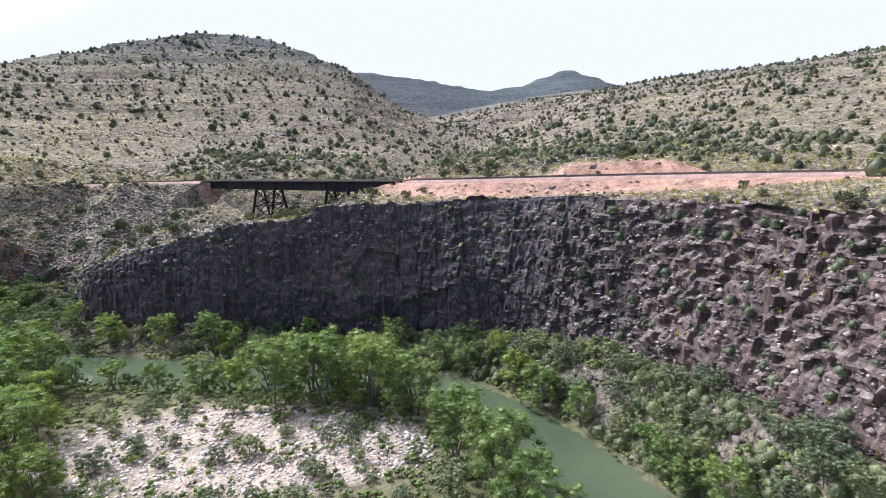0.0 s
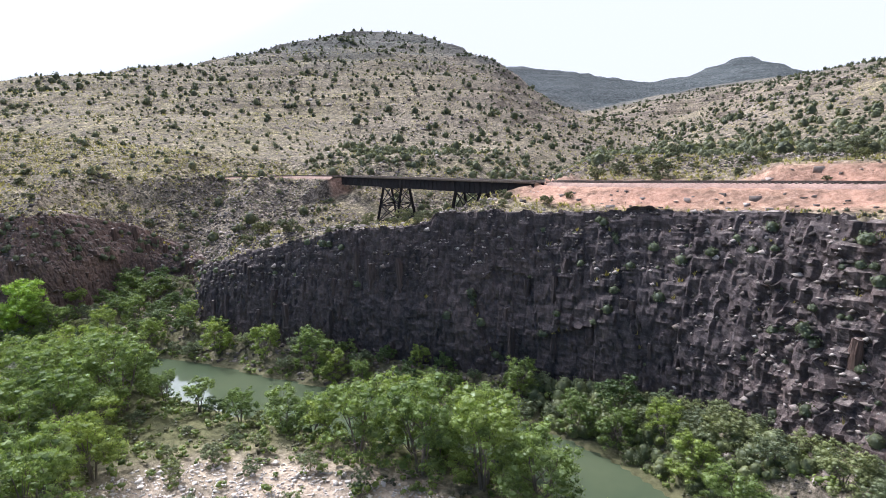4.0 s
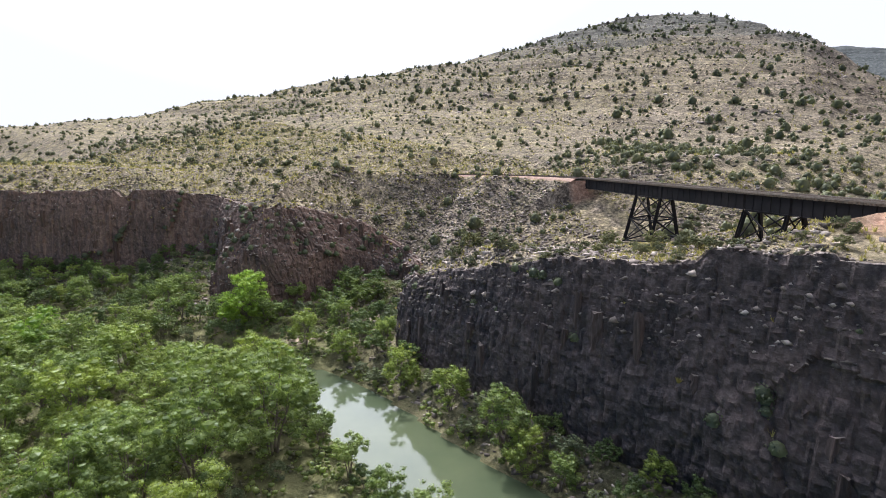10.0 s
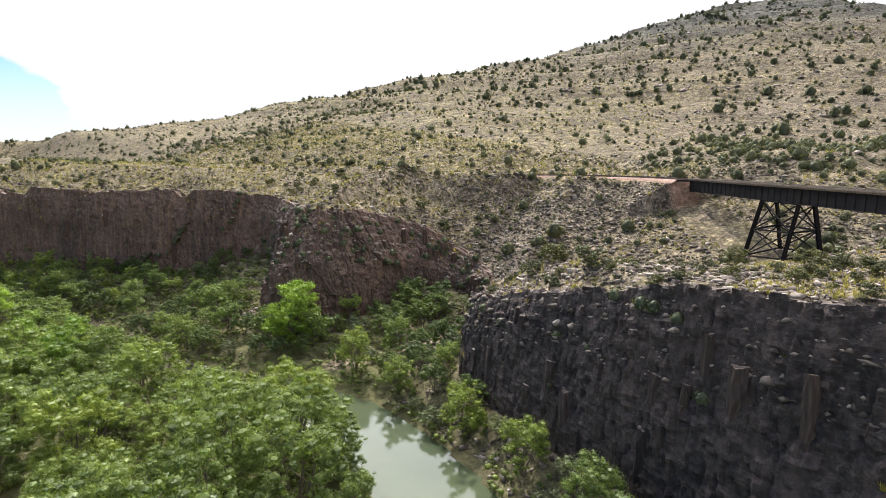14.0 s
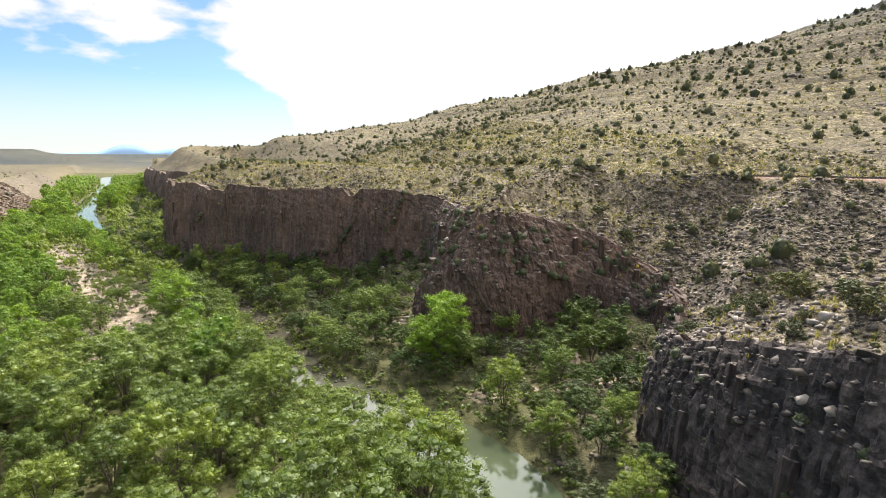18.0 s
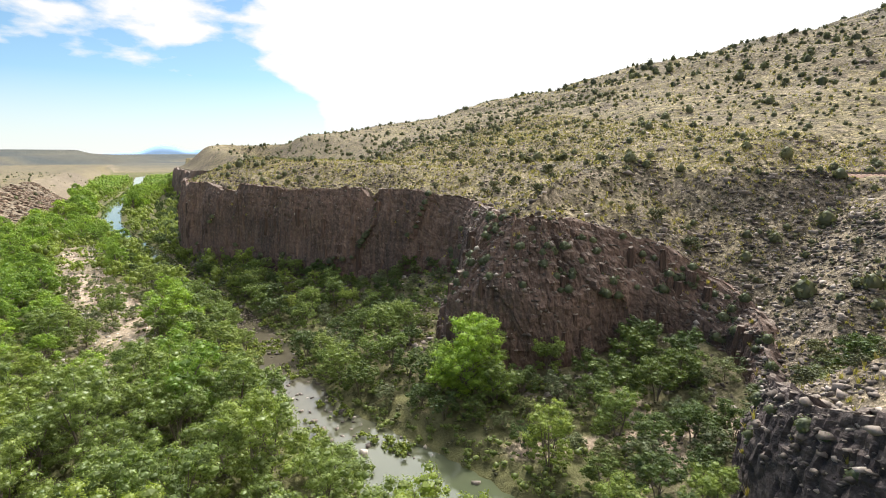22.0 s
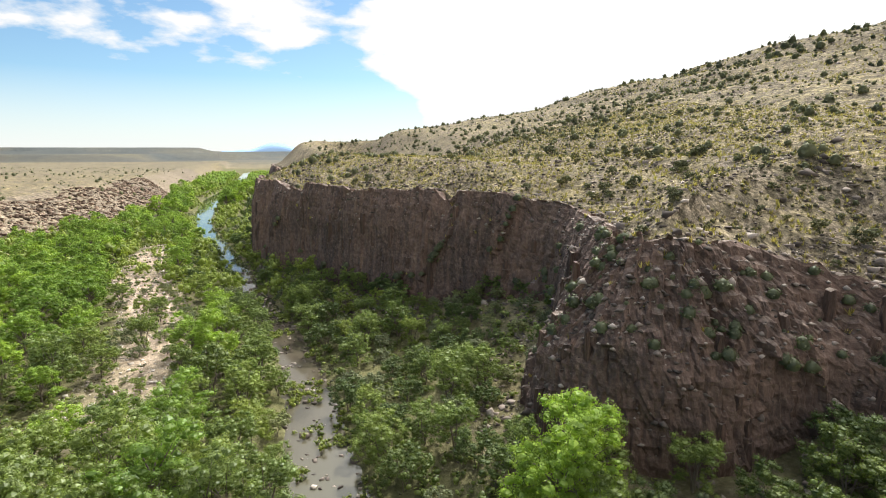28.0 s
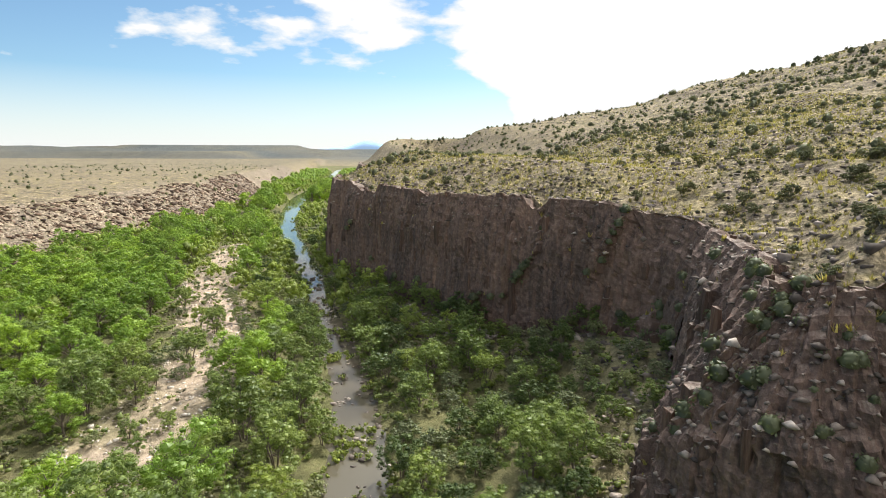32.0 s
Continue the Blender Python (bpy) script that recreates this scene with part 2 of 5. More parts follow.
def basalt_mat(name, by_piece=False, cast=None):
    mat, nt, bsdf = shader(name, 0.88, 0.25)
    grain, streak, wide = noise_node(nt, 2.2, 8, 0.7), noise_node(nt, 0.8, 5, 0.6, stretch=(1.4, 1.4, 0.16)), noise_node(nt, 0.09, 4)
    c = ramp_node(nt, grain.outputs["Fac"], [(0.37, (0.028, 0.024, 0.023)), (0.53, (0.118, 0.097, 0.088)), (0.68, (0.33, 0.275, 0.24))])
    warm = ramp_node(nt, streak.outputs["Fac"], [(0.38, (0.036, 0.030, 0.029)), (0.58, (0.175, 0.122, 0.100)), (0.74, (0.37, 0.275, 0.222))])
    c = mixed(nt, 0.5, c, warm)
    c = mixed(nt, 0.35, c, ramp_node(nt, wide.outputs["Fac"], [(0.35, (0.058, 0.050, 0.050)), (0.7, (0.235, 0.162, 0.130))]))
    if by_piece:
        tone = ramp_node(nt, object_random(nt), [(0.0, (0.7, 0.68, 0.68)), (1.0, (1.2, 1.12, 1.06))])
        c = mixed(nt, 1.0, c, tone, "MULTIPLY")
    # cool dark cast puts the main cliff's shade into the colour; brown rock elsewhere
    tone = cast or mixed(nt, attr(nt, "brown"), (0.70, 0.72, 0.77), (1.27, 1.13, 1.03))
    c = mixed(nt, 1.0, c, tone, "MULTIPLY")
    # upward faces painted paler for sun on the ledges, besides dust and lichen
    geo = nt.nodes.new("ShaderNodeNewGeometry")
    sep = nt.nodes.new("ShaderNodeSeparateXYZ")
    nt.links.new(geo.outputs["Normal"], sep.inputs[0])
    sunlit_dust = ramp_node(nt, sep.outputs[2], [(0.76, (0, 0, 0)), (0.98, (1, 1, 1))])
    sunlit_dust = mixed(nt, 1.0, sunlit_dust, ramp_node(nt, streak.outputs["Fac"], [(0.38, (0.1, 0.1, 0.1)), (0.6, (1, 1, 1))]), "MULTIPLY")
    c = mixed(nt, sunlit_dust, c, ramp_node(nt, grain.outputs["Fac"], [(0.36, (0.13, 0.104, 0.086)), (0.66, (0.42, 0.35, 0.29))]))
    nt.links.new(c, bsdf.inputs["Base Color"])
    bumped(nt, bsdf, grain.outputs["Fac"], 0.9, 0.3)
    return mat


def rock_mat(name="loose_rock", cast=(1, 1, 1)):
    mat, nt, bsdf = shader(name, 0.9, 0.2)
    n = noise_node(nt, 2.5, 6, 0.7)
    c = ramp_node(nt, island_random(nt), [(0.0, (0.075, 0.062, 0.054)), (0.5, (0.195, 0.158, 0.132)), (0.85, (0.35, 0.29, 0.245)), (1.0, (0.50, 0.43, 0.37))])
    c = mixed(nt, 0.6, c, ramp_node(nt, n.outputs["Fac"], [(0.3, (0.4, 0.4, 0.4)), (0.7, (1.2, 1.2, 1.2))]), "MULTIPLY")
    c = mixed(nt, 1.0, c, cast, "MULTIPLY")
    nt.links.new(c, bsdf.inputs["Base Color"])
    bumped(nt, bsdf, n.outputs["Fac"], 0.6, 0.08)
    return mat


def leaf_mat(name, dark, light, through=0.45, shift=0.25):
    mat = bpy.data.materials.new(name)
    mat.use_nodes = True
    nt = mat.node_tree
    nt.nodes.clear()
    out, diff, trans, glo = (nt.nodes.new(k) for k in ("ShaderNodeOutputMaterial", "ShaderNodeBsdfDiffuse", "ShaderNodeBsdfTranslucent", "ShaderNodeBsdfGlossy"))
    c = ramp_node(nt, island_random(nt), [(0.0, dark), (1.0, light)])
    tint = ramp_node(nt, object_random(nt), [(0.0, (1 - shift, 1 - shift * 0.8, 1 - shift)), (0.5, (1, 1, 1)), (1.0, (1 + shift, 1 + shift * 0.75, 1 - shift * 0.5))])
    c = mixed(nt, 1.0, c, tint, "MULTIPLY")
    n = noise_node(nt, 0.35, 3)
    c = mixed(nt, 0.5, c, ramp_node(nt, n.outputs["Fac"], [(0.3, (0.6, 0.62, 0.6)), (0.7, (1.3, 1.25, 1.1))]), "MULTIPLY")
    nt.links.new(c, diff.inputs[0])
    nt.links.new(mixed(nt, 1.0, c, (1.25, 1.35, 0.55), "MULTIPLY"), trans.inputs[0])
    glo.inputs["Roughness"].default_value = 0.45
    glo.inputs[0].default_value = (0.9, 0.95, 0.9, 1)
    m1, m2 = nt.nodes.new("ShaderNodeMixShader"), nt.nodes.new("ShaderNodeMixShader")
    m1.inputs[0].default_value, m2.inputs[0].default_value = through, 0.03
    nt.links.new(diff.outputs[0], m1.inputs[1]), nt.links.new(trans.outputs[0], m1.inputs[2])
    nt.links.new(m1.outputs[0], m2.inputs[1]), nt.links.new(glo.outputs[0], m2.inputs[2])
    nt.links.new(m2.outputs[0], out.inputs[0])
    return mat


def water_mat():
    mat, nt, bsdf = shader("river_water", 0.04, 0.5)
    bsdf.inputs["IOR"].default_value = 1.33
    n, w = noise_node(nt, 0.06, 4), noise_node(nt, 1.1, 4, 0.6)
    c = ramp_node(nt, n.outputs["Fac"], [(0.35, (0.060, 0.078, 0.044)), (0.65, (0.092, 0.108, 0.060))])
    c = mixed(nt, attr(nt, "shallow"), c, (0.088, 0.075, 0.054))
    nt.links.new(c, bsdf.inputs["Base Color"])
    bumped(nt, bsdf, w.outputs["Fac"], 0.06, 0.10)
    return mat


COBBLE = plain_mat("pale_cobble", [(0.3, (0.36, 0.30, 0.25)), (0.6, (0.58, 0.51, 0.44)), (0.8, (0.72, 0.66, 0.58))], 0.7, 0.85, 0.2, 0.02)
GROUND, BASALT, ROCK, WATER = ground_mat(), basalt_mat("basalt_face"), rock_mat(), water_mat()
# main-cliff blocks carry its shade in their colour; the others are browner rock
SHADED_BLOCK, BROWN_BLOCK = basalt_mat("shaded_basalt_block", True, (0.72, 0.74, 0.79)), basalt_mat("brown_basalt_block", True, (1.1, 0.98, 0.89))
MESA_ROCK = rock_mat("brown_mesa_rock", (0.66, 0.55, 0.46))
STEEL = plain_mat("dark_painted_steel", [(0.3, (0.012, 0.012, 0.014)), (0.6, (0.018, 0.018, 0.021)), (0.85, (0.040, 0.030, 0.026))], 0.9, 0.8, 0.2, 0.01, spec=0.12)
CONCRETE = plain_mat("weathered_concrete", [(0.3, (0.27, 0.21, 0.165)), (0.6, (0.42, 0.335, 0.27)), (0.85, (0.53, 0.44, 0.36))], 0.8, 0.9, 0.3, 0.03)
TIMBER = plain_mat("weathered_timber", [(0.3, (0.10, 0.080, 0.062)), (0.7, (0.24, 0.20, 0.16))], 3.0, 0.9, 0.4, 0.01)
RAIL = plain_mat("rail_steel", [(0.3, (0.10, 0.065, 0.045)), (0.7, (0.24, 0.19, 0.16))], 3.0, 0.5, 0.1, 0.01, metal=0.6)
BALLAST = plain_mat("ballast", [(0.3, (0.17, 0.105, 0.078)), (0.55, (0.34, 0.215, 0.160)), (0.75, (0.47, 0.32, 0.25))], 5.0, 0.95, 0.9, 0.08)
BARK = plain_mat("bark", [(0.3, (0.085, 0.065, 0.048)), (0.7, (0.26, 0.215, 0.165))], 3.0, 0.95, 0.8, 0.04, stretch=(1, 1, 0.25))
LEAF_WILLOW = leaf_mat("willow_leaves", (0.125, 0.168, 0.047), (0.265, 0.328, 0.102), 0.45)
LEAF_BRIGHT = leaf_mat("cottonwood_leaves", (0.155, 0.243, 0.040), (0.305, 0.420, 0.087), 0.5)
LEAF_GREY = leaf_mat("mesquite_leaves", (0.100, 0.117, 0.062), (0.220, 0.245, 0.138), 0.32)
LEAF_DARK = leaf_mat("juniper_leaves", (0.040, 0.047, 0.024), (0.110, 0.118, 0.060), 0.2)
LEAF_SHRUB = leaf_mat("desert_shrub_leaves", (0.066, 0.071, 0.038), (0.165, 0.168, 0.090), 0.25)
LEAF_STRAW = leaf_mat("dry_grass_blades", (0.20, 0.168, 0.058), (0.50, 0.425, 0.19), 0.3)
LEAF_REED = leaf_mat("bank_reeds", (0.075, 0.110, 0.026), (0.250, 0.295, 0.095), 0.4)
LEAF_SAGE = leaf_mat("ledge_shrub_leaves", (0.075, 0.085, 0.046), (0.165, 0.175, 0.098), 0.25)
LEAF_BRUSH = leaf_mat("dry_brush_twigs", (0.075, 0.070, 0.042), (0.21, 0.19, 0.115), 0.2)
LEAF_OAK = leaf_mat("ash_leaves", (0.056, 0.086, 0.026), (0.148, 0.195, 0.064), 0.38)


# ---- the lie of the land (metres; the river's surface is z = 0) ----
def lattice(ix, iy, seed):
    h = (ix.astype(np.int64) * 374761393 + iy.astype(np.int64) * 668265263 + seed * 2246822519) & 0xFFFFFFFF
    h = ((h ^ (h >> 13)) * 1274126177) & 0xFFFFFFFF
    return ((h ^ (h >> 16)) & 0xFFFF) / 65535.0


def vnoise(x, y, seed=0):
    ix, iy = np.floor(x), np.floor(y)
    fx, fy = x - ix, y - iy
    fx, fy = fx * fx * (3 - 2 * fx), fy * fy * (3 - 2 * fy)
    a, b = lattice(ix, iy, seed), lattice(ix + 1, iy, seed)
    c, d = lattice(ix, iy + 1, seed), lattice(ix + 1, iy + 1, seed)
    return (a + (b - a) * fx) * (1 - fy) + (c + (d - c) * fx) * fy


def fbm(x, y, size, seed=0, octaves=4):
    """Noise of about -1 to 1 with features of that size in metres."""
    total, amp = 0.0, 0.5
    for k in range(octaves):
        total = total + amp * (2 * vnoise(x / size, y / size, seed + k) - 1)
        size, amp = size * 0.5, amp * 0.55
    return total


def step(a, b, v):
    t = np.clip((v - a) / (b - a), 0, 1)
    return t * t * (3 - 2 * t)


def rounded(line, times=2):
    """Chaikin's corner cutting, for a line of rows whose first columns are x and y."""
    line = np.array(line, float)
    for _ in range(times):
        p, q = line[:-1], line[1:]
        line = np.vstack([line[:1], np.stack([0.75 * p + 0.25 * q, 0.25 * p + 0.75 * q], 1).reshape(-1, line.shape[1]), line[-1:]])
    return line


def along(line, x, y):
    """Distance to a line, its side (positive to the left of its way), the length run, and the line's other columns there."""
    x, y = np.asarray(x, float), np.asarray(y, float)
    for seen, result in LATEST:
        if seen[0] is line and seen[1] is x and seen[2] is y:
            return result
    best, side, run = np.full(x.shape, 1e9), np.zeros(x.shape), np.zeros(x.shape)
    extra = np.zeros((line.shape[1] - 2,) + x.shape)
    start = 0.0
    for p, q in zip(line[:-1], line[1:]):
        d = q[:2] - p[:2]
        size = math.hypot(*d) or 1e-9
        u = np.clip(((x - p[0]) * d[0] + (y - p[1]) * d[1]) / size**2, 0, 1)
        dx, dy = x - p[0] - u * d[0], y - p[1] - u * d[1]
        r = np.hypot(dx, dy)
        near = r < best
        best = np.where(near, r, best)
        side = np.where(near, np.sign(d[0] * dy - d[1] * dx), side)
        run = np.where(near, start + u * size, run)
        for k in range(len(extra)):
            extra[k] = np.where(near, p[2 + k] + u * (q[2 + k] - p[2 + k]), extra[k])
        start += size
    LATEST.append(((line, x, y), (best, side, run, extra)))
    del LATEST[:-5]
    return best, side, run, extra


LATEST = []


# the river: x, y, width, shallowness
RIVER = rounded([(30, -120, 12, 0), (24, 10, 12, 0), (19, 40, 12, 0), (15, 54, 11, 0), (9, 66, 9.5, 0), (0, 77, 9.5, 0), (-13, 83, 10, 0), (-33, 84, 12, 0), (-47, 85.5, 11.5, 0), (-60, 88.5, 10.5, 0), (-72, 90.5, 9.5, 0), (-84, 87.4, 10.5, 0.1),
    (-94, 82.8, 9.6, 0.4), (-108, 75.8, 7.5, 0.7), (-124, 73.4, 6.2, 0.9), (-146, 69.8, 4.8, 1), (-162, 64.5, 5, 1), (-181, 58, 4.5, 1), (-210, 48.5, 4.6, 0.8), (-257, 32, 5.5, 0.3), (-322, 7, 7, 0), (-390, -8, 9, 0), (-470, -25, 11, 0), (-620, -40, 12, 0), (-1100, -120, 14, 0)])
# foot of the cliffs, from east to west: x, y, set-back of the rim, height of the foot, height of the rim
CLIFF = rounded([(75, -220, 12, 8, 29), (58, -60, 12, 8, 29), (44, 0, 12, 8, 28.5), (38, 30, 12, 9, 28.3), (32.5, 49, 10, 8.5, 28), (28.5, 62, 9.5, 7.5, 27.6), (24, 72, 9, 7, 27.6), (18.5, 80.5, 7.5, 5.5, 27.6), (11, 87.5, 6.5, 4, 27.2), (-6, 93.5, 5.5, 3.5, 26.2), (-22, 95.5, 4.8, 3, 25.6), (-30, 97, 3.6, 3, 24.2), (-38, 98, 3, 3, 22.4), (-54, 100, 3, 3, 18.6), (-70, 103.5, 3, 3, 14.2), (-78, 109, 2.5, 3, 12.4), (-83, 118, 2.5, 3, 6),
    (-91, 125, 3, 5, 8.5), (-98, 128, 5, 7, 14.5), (-104, 123, 6.5, 7, 18), (-104.3, 118, 8, 4.5, 20), (-103, 112, 8.5, 3.5, 20.8), (-104, 105, 9, 3, 21), (-109, 98, 9.5, 3, 20.5), (-116, 95, 9, 3, 19.8), (-121.5, 97, 8.5, 4, 20), (-126, 101, 7, 5.5, 21), (-133, 105, 5, 8.5, 22.3), (-141, 106, 4, 9.5, 23.2), (-148, 102, 3.5, 8, 23.8), (-156, 95, 3.5, 5.5, 24.3), (-164, 86, 4, 4, 24.3), (-174, 77, 3, 4, 24), (-198, 62, 3, 4, 24), (-225, 49, 3, 4, 24), (-243, 43, 3, 4, 24), (-257, 46, 3, 5, 24), (-268, 60, 4, 8, 24),
    (-290, 62, 4, 7, 24), (-340, 48, 3, 6, 24), (-420, 24, 3, 6, 23.5), (-520, 6, 3, 6, 23), (-640, -8, 3, 6, 22), (-1200, -60, 4, 6, 22)])
# foot of the low mesa on the other bank
MESA = rounded([(-20, -240, 0), (-60, -90, 0), (-130, -48, 0), (-200, -36, 0), (-240, -36, 0), (-285, -31, 0), (-350, -30, 0), (-411, -32, 0), (-480, -54, 0), (-640, -82, 0), (-1200, -190, 0)])
# sandy floor of the wash
SAND = rounded([(-97, 114.5, 0), (-92, 111.8, 0), (-87, 110.5, 0), (-81, 108, 0)])
# washes cut into the slope: x, y, floor height
WASH = rounded([(-90, 96, 1.2, 2), (-87, 108, 2.2, 2), (-84, 120, 5.0, 1.0), (-70, 131, 11, 0.45), (-52, 143, 16.6, 0.26), (-36, 160, 20.5, 0.3), (-14, 200, 25.5, 0.4), (20, 300, 33.5, 0.3), (46, 470, 52, 0.3)])
WASH_MID = rounded([(-86, 118, 4.5, 0.9), (-95, 130, 10, 0.55), (-105, 140, 15.5, 0.5), (-114, 152, 21.5, 0.45), (-120, 168, 27.5, 0.4), (-130, 200, 37, 0.4)])
# the railway: x, y, height of the bed
TRACK = rounded([(190, -190, 33.5), (128, -40, 33), (96, 20, 32.5), (66, 68, 31.9), (44, 88, 31.3), (20, 102, 30.7), (-9, 115, 30), (-69, 166, 29), (-88, 171, 28.9), (-103, 166, 28.8), (-118, 152, 28.7), (-138, 142, 28.6), (-170, 130, 28.5), (-240, 100, 28.3), (-330, 95, 28.2), (-460, 70, 28)])


def track_line(x):
    return np.interp(x, TRACK[::-1, 0], TRACK[::-1, 1])


BRIDGE_A, BRIDGE_B = Vector((-69, 166, 29)), Vector((-9, 115, 30))


def bridged(x, y):
    ax, ay = BRIDGE_B.x - BRIDGE_A.x, BRIDGE_B.y - BRIDGE_A.y
    u = ((x - BRIDGE_A.x) * ax + (y - BRIDGE_A.y) * ay) / (ax * ax + ay * ay)
    v = np.abs((x - BRIDGE_A.x) * ay - (y - BRIDGE_A.y) * ax) / math.hypot(ax, ay)
    return step(-0.005, 0.05, u) * step(1.005, 0.95, u) * (v < 70)


def upland(x, y):
    dx, dy = x + 188, y - 517
    run, n = (-0.547 * dx - 0.837 * dy) / 534, 0.837 * dx - 0.547 * dy
    u = np.clip(run, 0, 1.35)
    # the summit is a small table
    n = np.sign(n) * np.maximum(0, np.abs(n) - 17 * np.exp(-((run / 0.11) ** 2)) * (n > 0))
    ridge = np.interp(u, [0, 0.15, 0.25, 0.33, 0.5, 0.6, 0.72, 0.85, 1.0, 1.35], [145, 129, 112, 99, 83.5, 71.5, 57.5, 48, 40.5, 23])
    fall = 0.335 - 0.165 * np.clip(u, 0, 1) + 0.07 * np.exp(-((np.maximum(run, -0.05) / 0.13) ** 2))
    hill = ridge - np.where(n > 0, fall, 0.22) * np.sqrt(n * n + 400) + 5 - 0.75 * np.maximum(0, -run * 534 - 17) - 0.12 * np.maximum(0, run - 1.35) * 534
    e = 0.85 * x + 0.53 * y
    east = 31 + 0.21 * np.maximum(0, e - 122)
    east = 118 - np.log1p(np.exp((118 - east) / 9)) * 9
    bench = 30.6 + 0.0 * x
    west = step(-60, -200, x)
    bench = bench - 30 * west
    peak = np.maximum(np.maximum(hill, east), bench)
    soft = 5.0
    top = soft * np.log(np.exp((hill - peak) / soft) + np.exp((east - peak) / soft) + np.exp((bench - peak) / soft)) + peak
    # far ranges behind
    far = 178 - 22 * step(-120, 100, x) + 26 * np.exp(-((x - 228) / 62) ** 2) - 16 * step(270, 360, x) - 0.30 * np.abs(y - 1010 - 30 * np.sin(x / 90))
    far = far + 8 * fbm(x, y, 120, 40, 3)
    top = np.maximum(top, np.where(y > 560, far, -50))
    # rock benches across the slope
    lift = np.clip((top - 36) / 30, 0, 1)
    top = top + lift * (1.2 * np.sin(top * 0.42 + 2 * fbm(x, y, 60, 5, 2)) + 0.45 * np.sin(top * 1.1 + 3 * fbm(x, y, 40, 7, 2)) + 4 * fbm(x, y, 80, 6, 2))
    top = top + 1.1 * fbm(x, y, 22, 9, 3) + 0.35 * fbm(x, y, 5, 14, 3)
    # the track lies on a shelf that follows the slope, and the ground comes down to each cliff's rim
    td, _, _, (bed,) = along(TRACK, x, y)
    top = bed - 0.6 + (top - bed + 0.6) * np.maximum(step(2, 34, td), bridged(x, y))
    cd, cs, _, (back, foot, rim) = along(CLIFF, x, y)
    inland = np.where(cs < 0, cd, -cd) - back
    bluff = step(-99, -104, x) * step(-130, -123, x)
    near = rim + np.minimum((0.10 + 0.45 * bluff) * np.maximum(inland, 0), 5.0 + 0.1 * inland) + (0.5 + 1.3 * bluff) * fbm(x, y, 6, 17, 3)
    near = near + step(-132, -145, x) * (0.9 * fbm(x, y, 16, 23, 3) - 2.0 * step(0.1, 0.35, fbm(x, y, 11, 27, 2)) * step(9, 2, inland))
    top = near + (top - near) * step(1 + 5 * bluff, 24, inland)
    # red spoil heaps behind the track
    mound = np.maximum(step(20, 26, x) * step(48, 40, x), step(62, 70, x))
    top = top + 2.4 * mound * step(4, 7.5, td) * step(17, 10, td) * (y > np.interp(x, TRACK[::-1, 0], TRACK[::-1, 1]))
    # the ground lies low under the bridge
    b = bridged(x, y)
    behind = np.maximum(0, (x - BRIDGE_A.x) * 0.65 + (y - BRIDGE_A.y) * 0.76)
    u = ((x - BRIDGE_A.x) * 60 - (y - BRIDGE_A.y) * 51) / 6201
    low = np.interp(u, [0, 0.2, 0.42, 0.55, 0.8, 0.92, 1], [26.5, 22, 19.2, 20.3, 22.6, 23.6, 25.5]) + 0.10 * behind + 0.01 * behind**2 + (1 - b) * 7 + 0.5 * fbm(x, y, 9, 19, 3)
    top = np.where(b > 0.01, np.minimum(top, low), top)
    for line, seed in ((WASH, 3), (WASH_MID, 8)):
        d, _, _, (floor, grade) = along(line, x, y)
        cut = floor + grade * np.maximum(0, d - 1.5) * (1 + 0.25 * fbm(x, y, 15, seed, 3)) + 0.25 * fbm(x, y, 4, seed + 1, 2)
        top = np.minimum(top, cut + 0.004 * np.maximum(0, d - 40) ** 2)
    return top


def lowland(x, y, cd, foot):
    """Flood plain, river bed and the far bank's mesa. cd: distance to the cliff line's foot."""
    rd, _, _, (width, shallow) = along(RIVER, x, y)
    z = 1.3 + 0.55 * fbm(x, y, 14, 21, 4)
    z = np.maximum(z, 0.35)
    z = z + (foot - z) * step(20, 0, cd) ** 1.3
    md, ms, _, _ = along(MESA, x, y)
    inside = np.where(ms > 0, md, -md)
    mesa = 2 + 13.5 * step(-3, 34 + 14 * fbm(x, y, 40, 31, 2), inside) + 0.9 * step(30, 300, inside) + 0.012 * np.maximum(0, inside - 40) + np.where(inside > 0, 0.9, 0.0) * fbm(x, y, 9, 33, 3)
    z = np.where(inside > -6, np.maximum(z, mesa), z)
    edge = rd - width / 2
    bank = np.where(edge > 0, 0.22 * edge + 0.02 + (0.45 + 0.6 * step(2, 14, x)) * np.maximum(0, edge - 2.5), -0.45 - 0.9 * (1 - shallow) * step(0, -4, edge))
    z = np.minimum(z, bank)
    return z, rd, width, inside


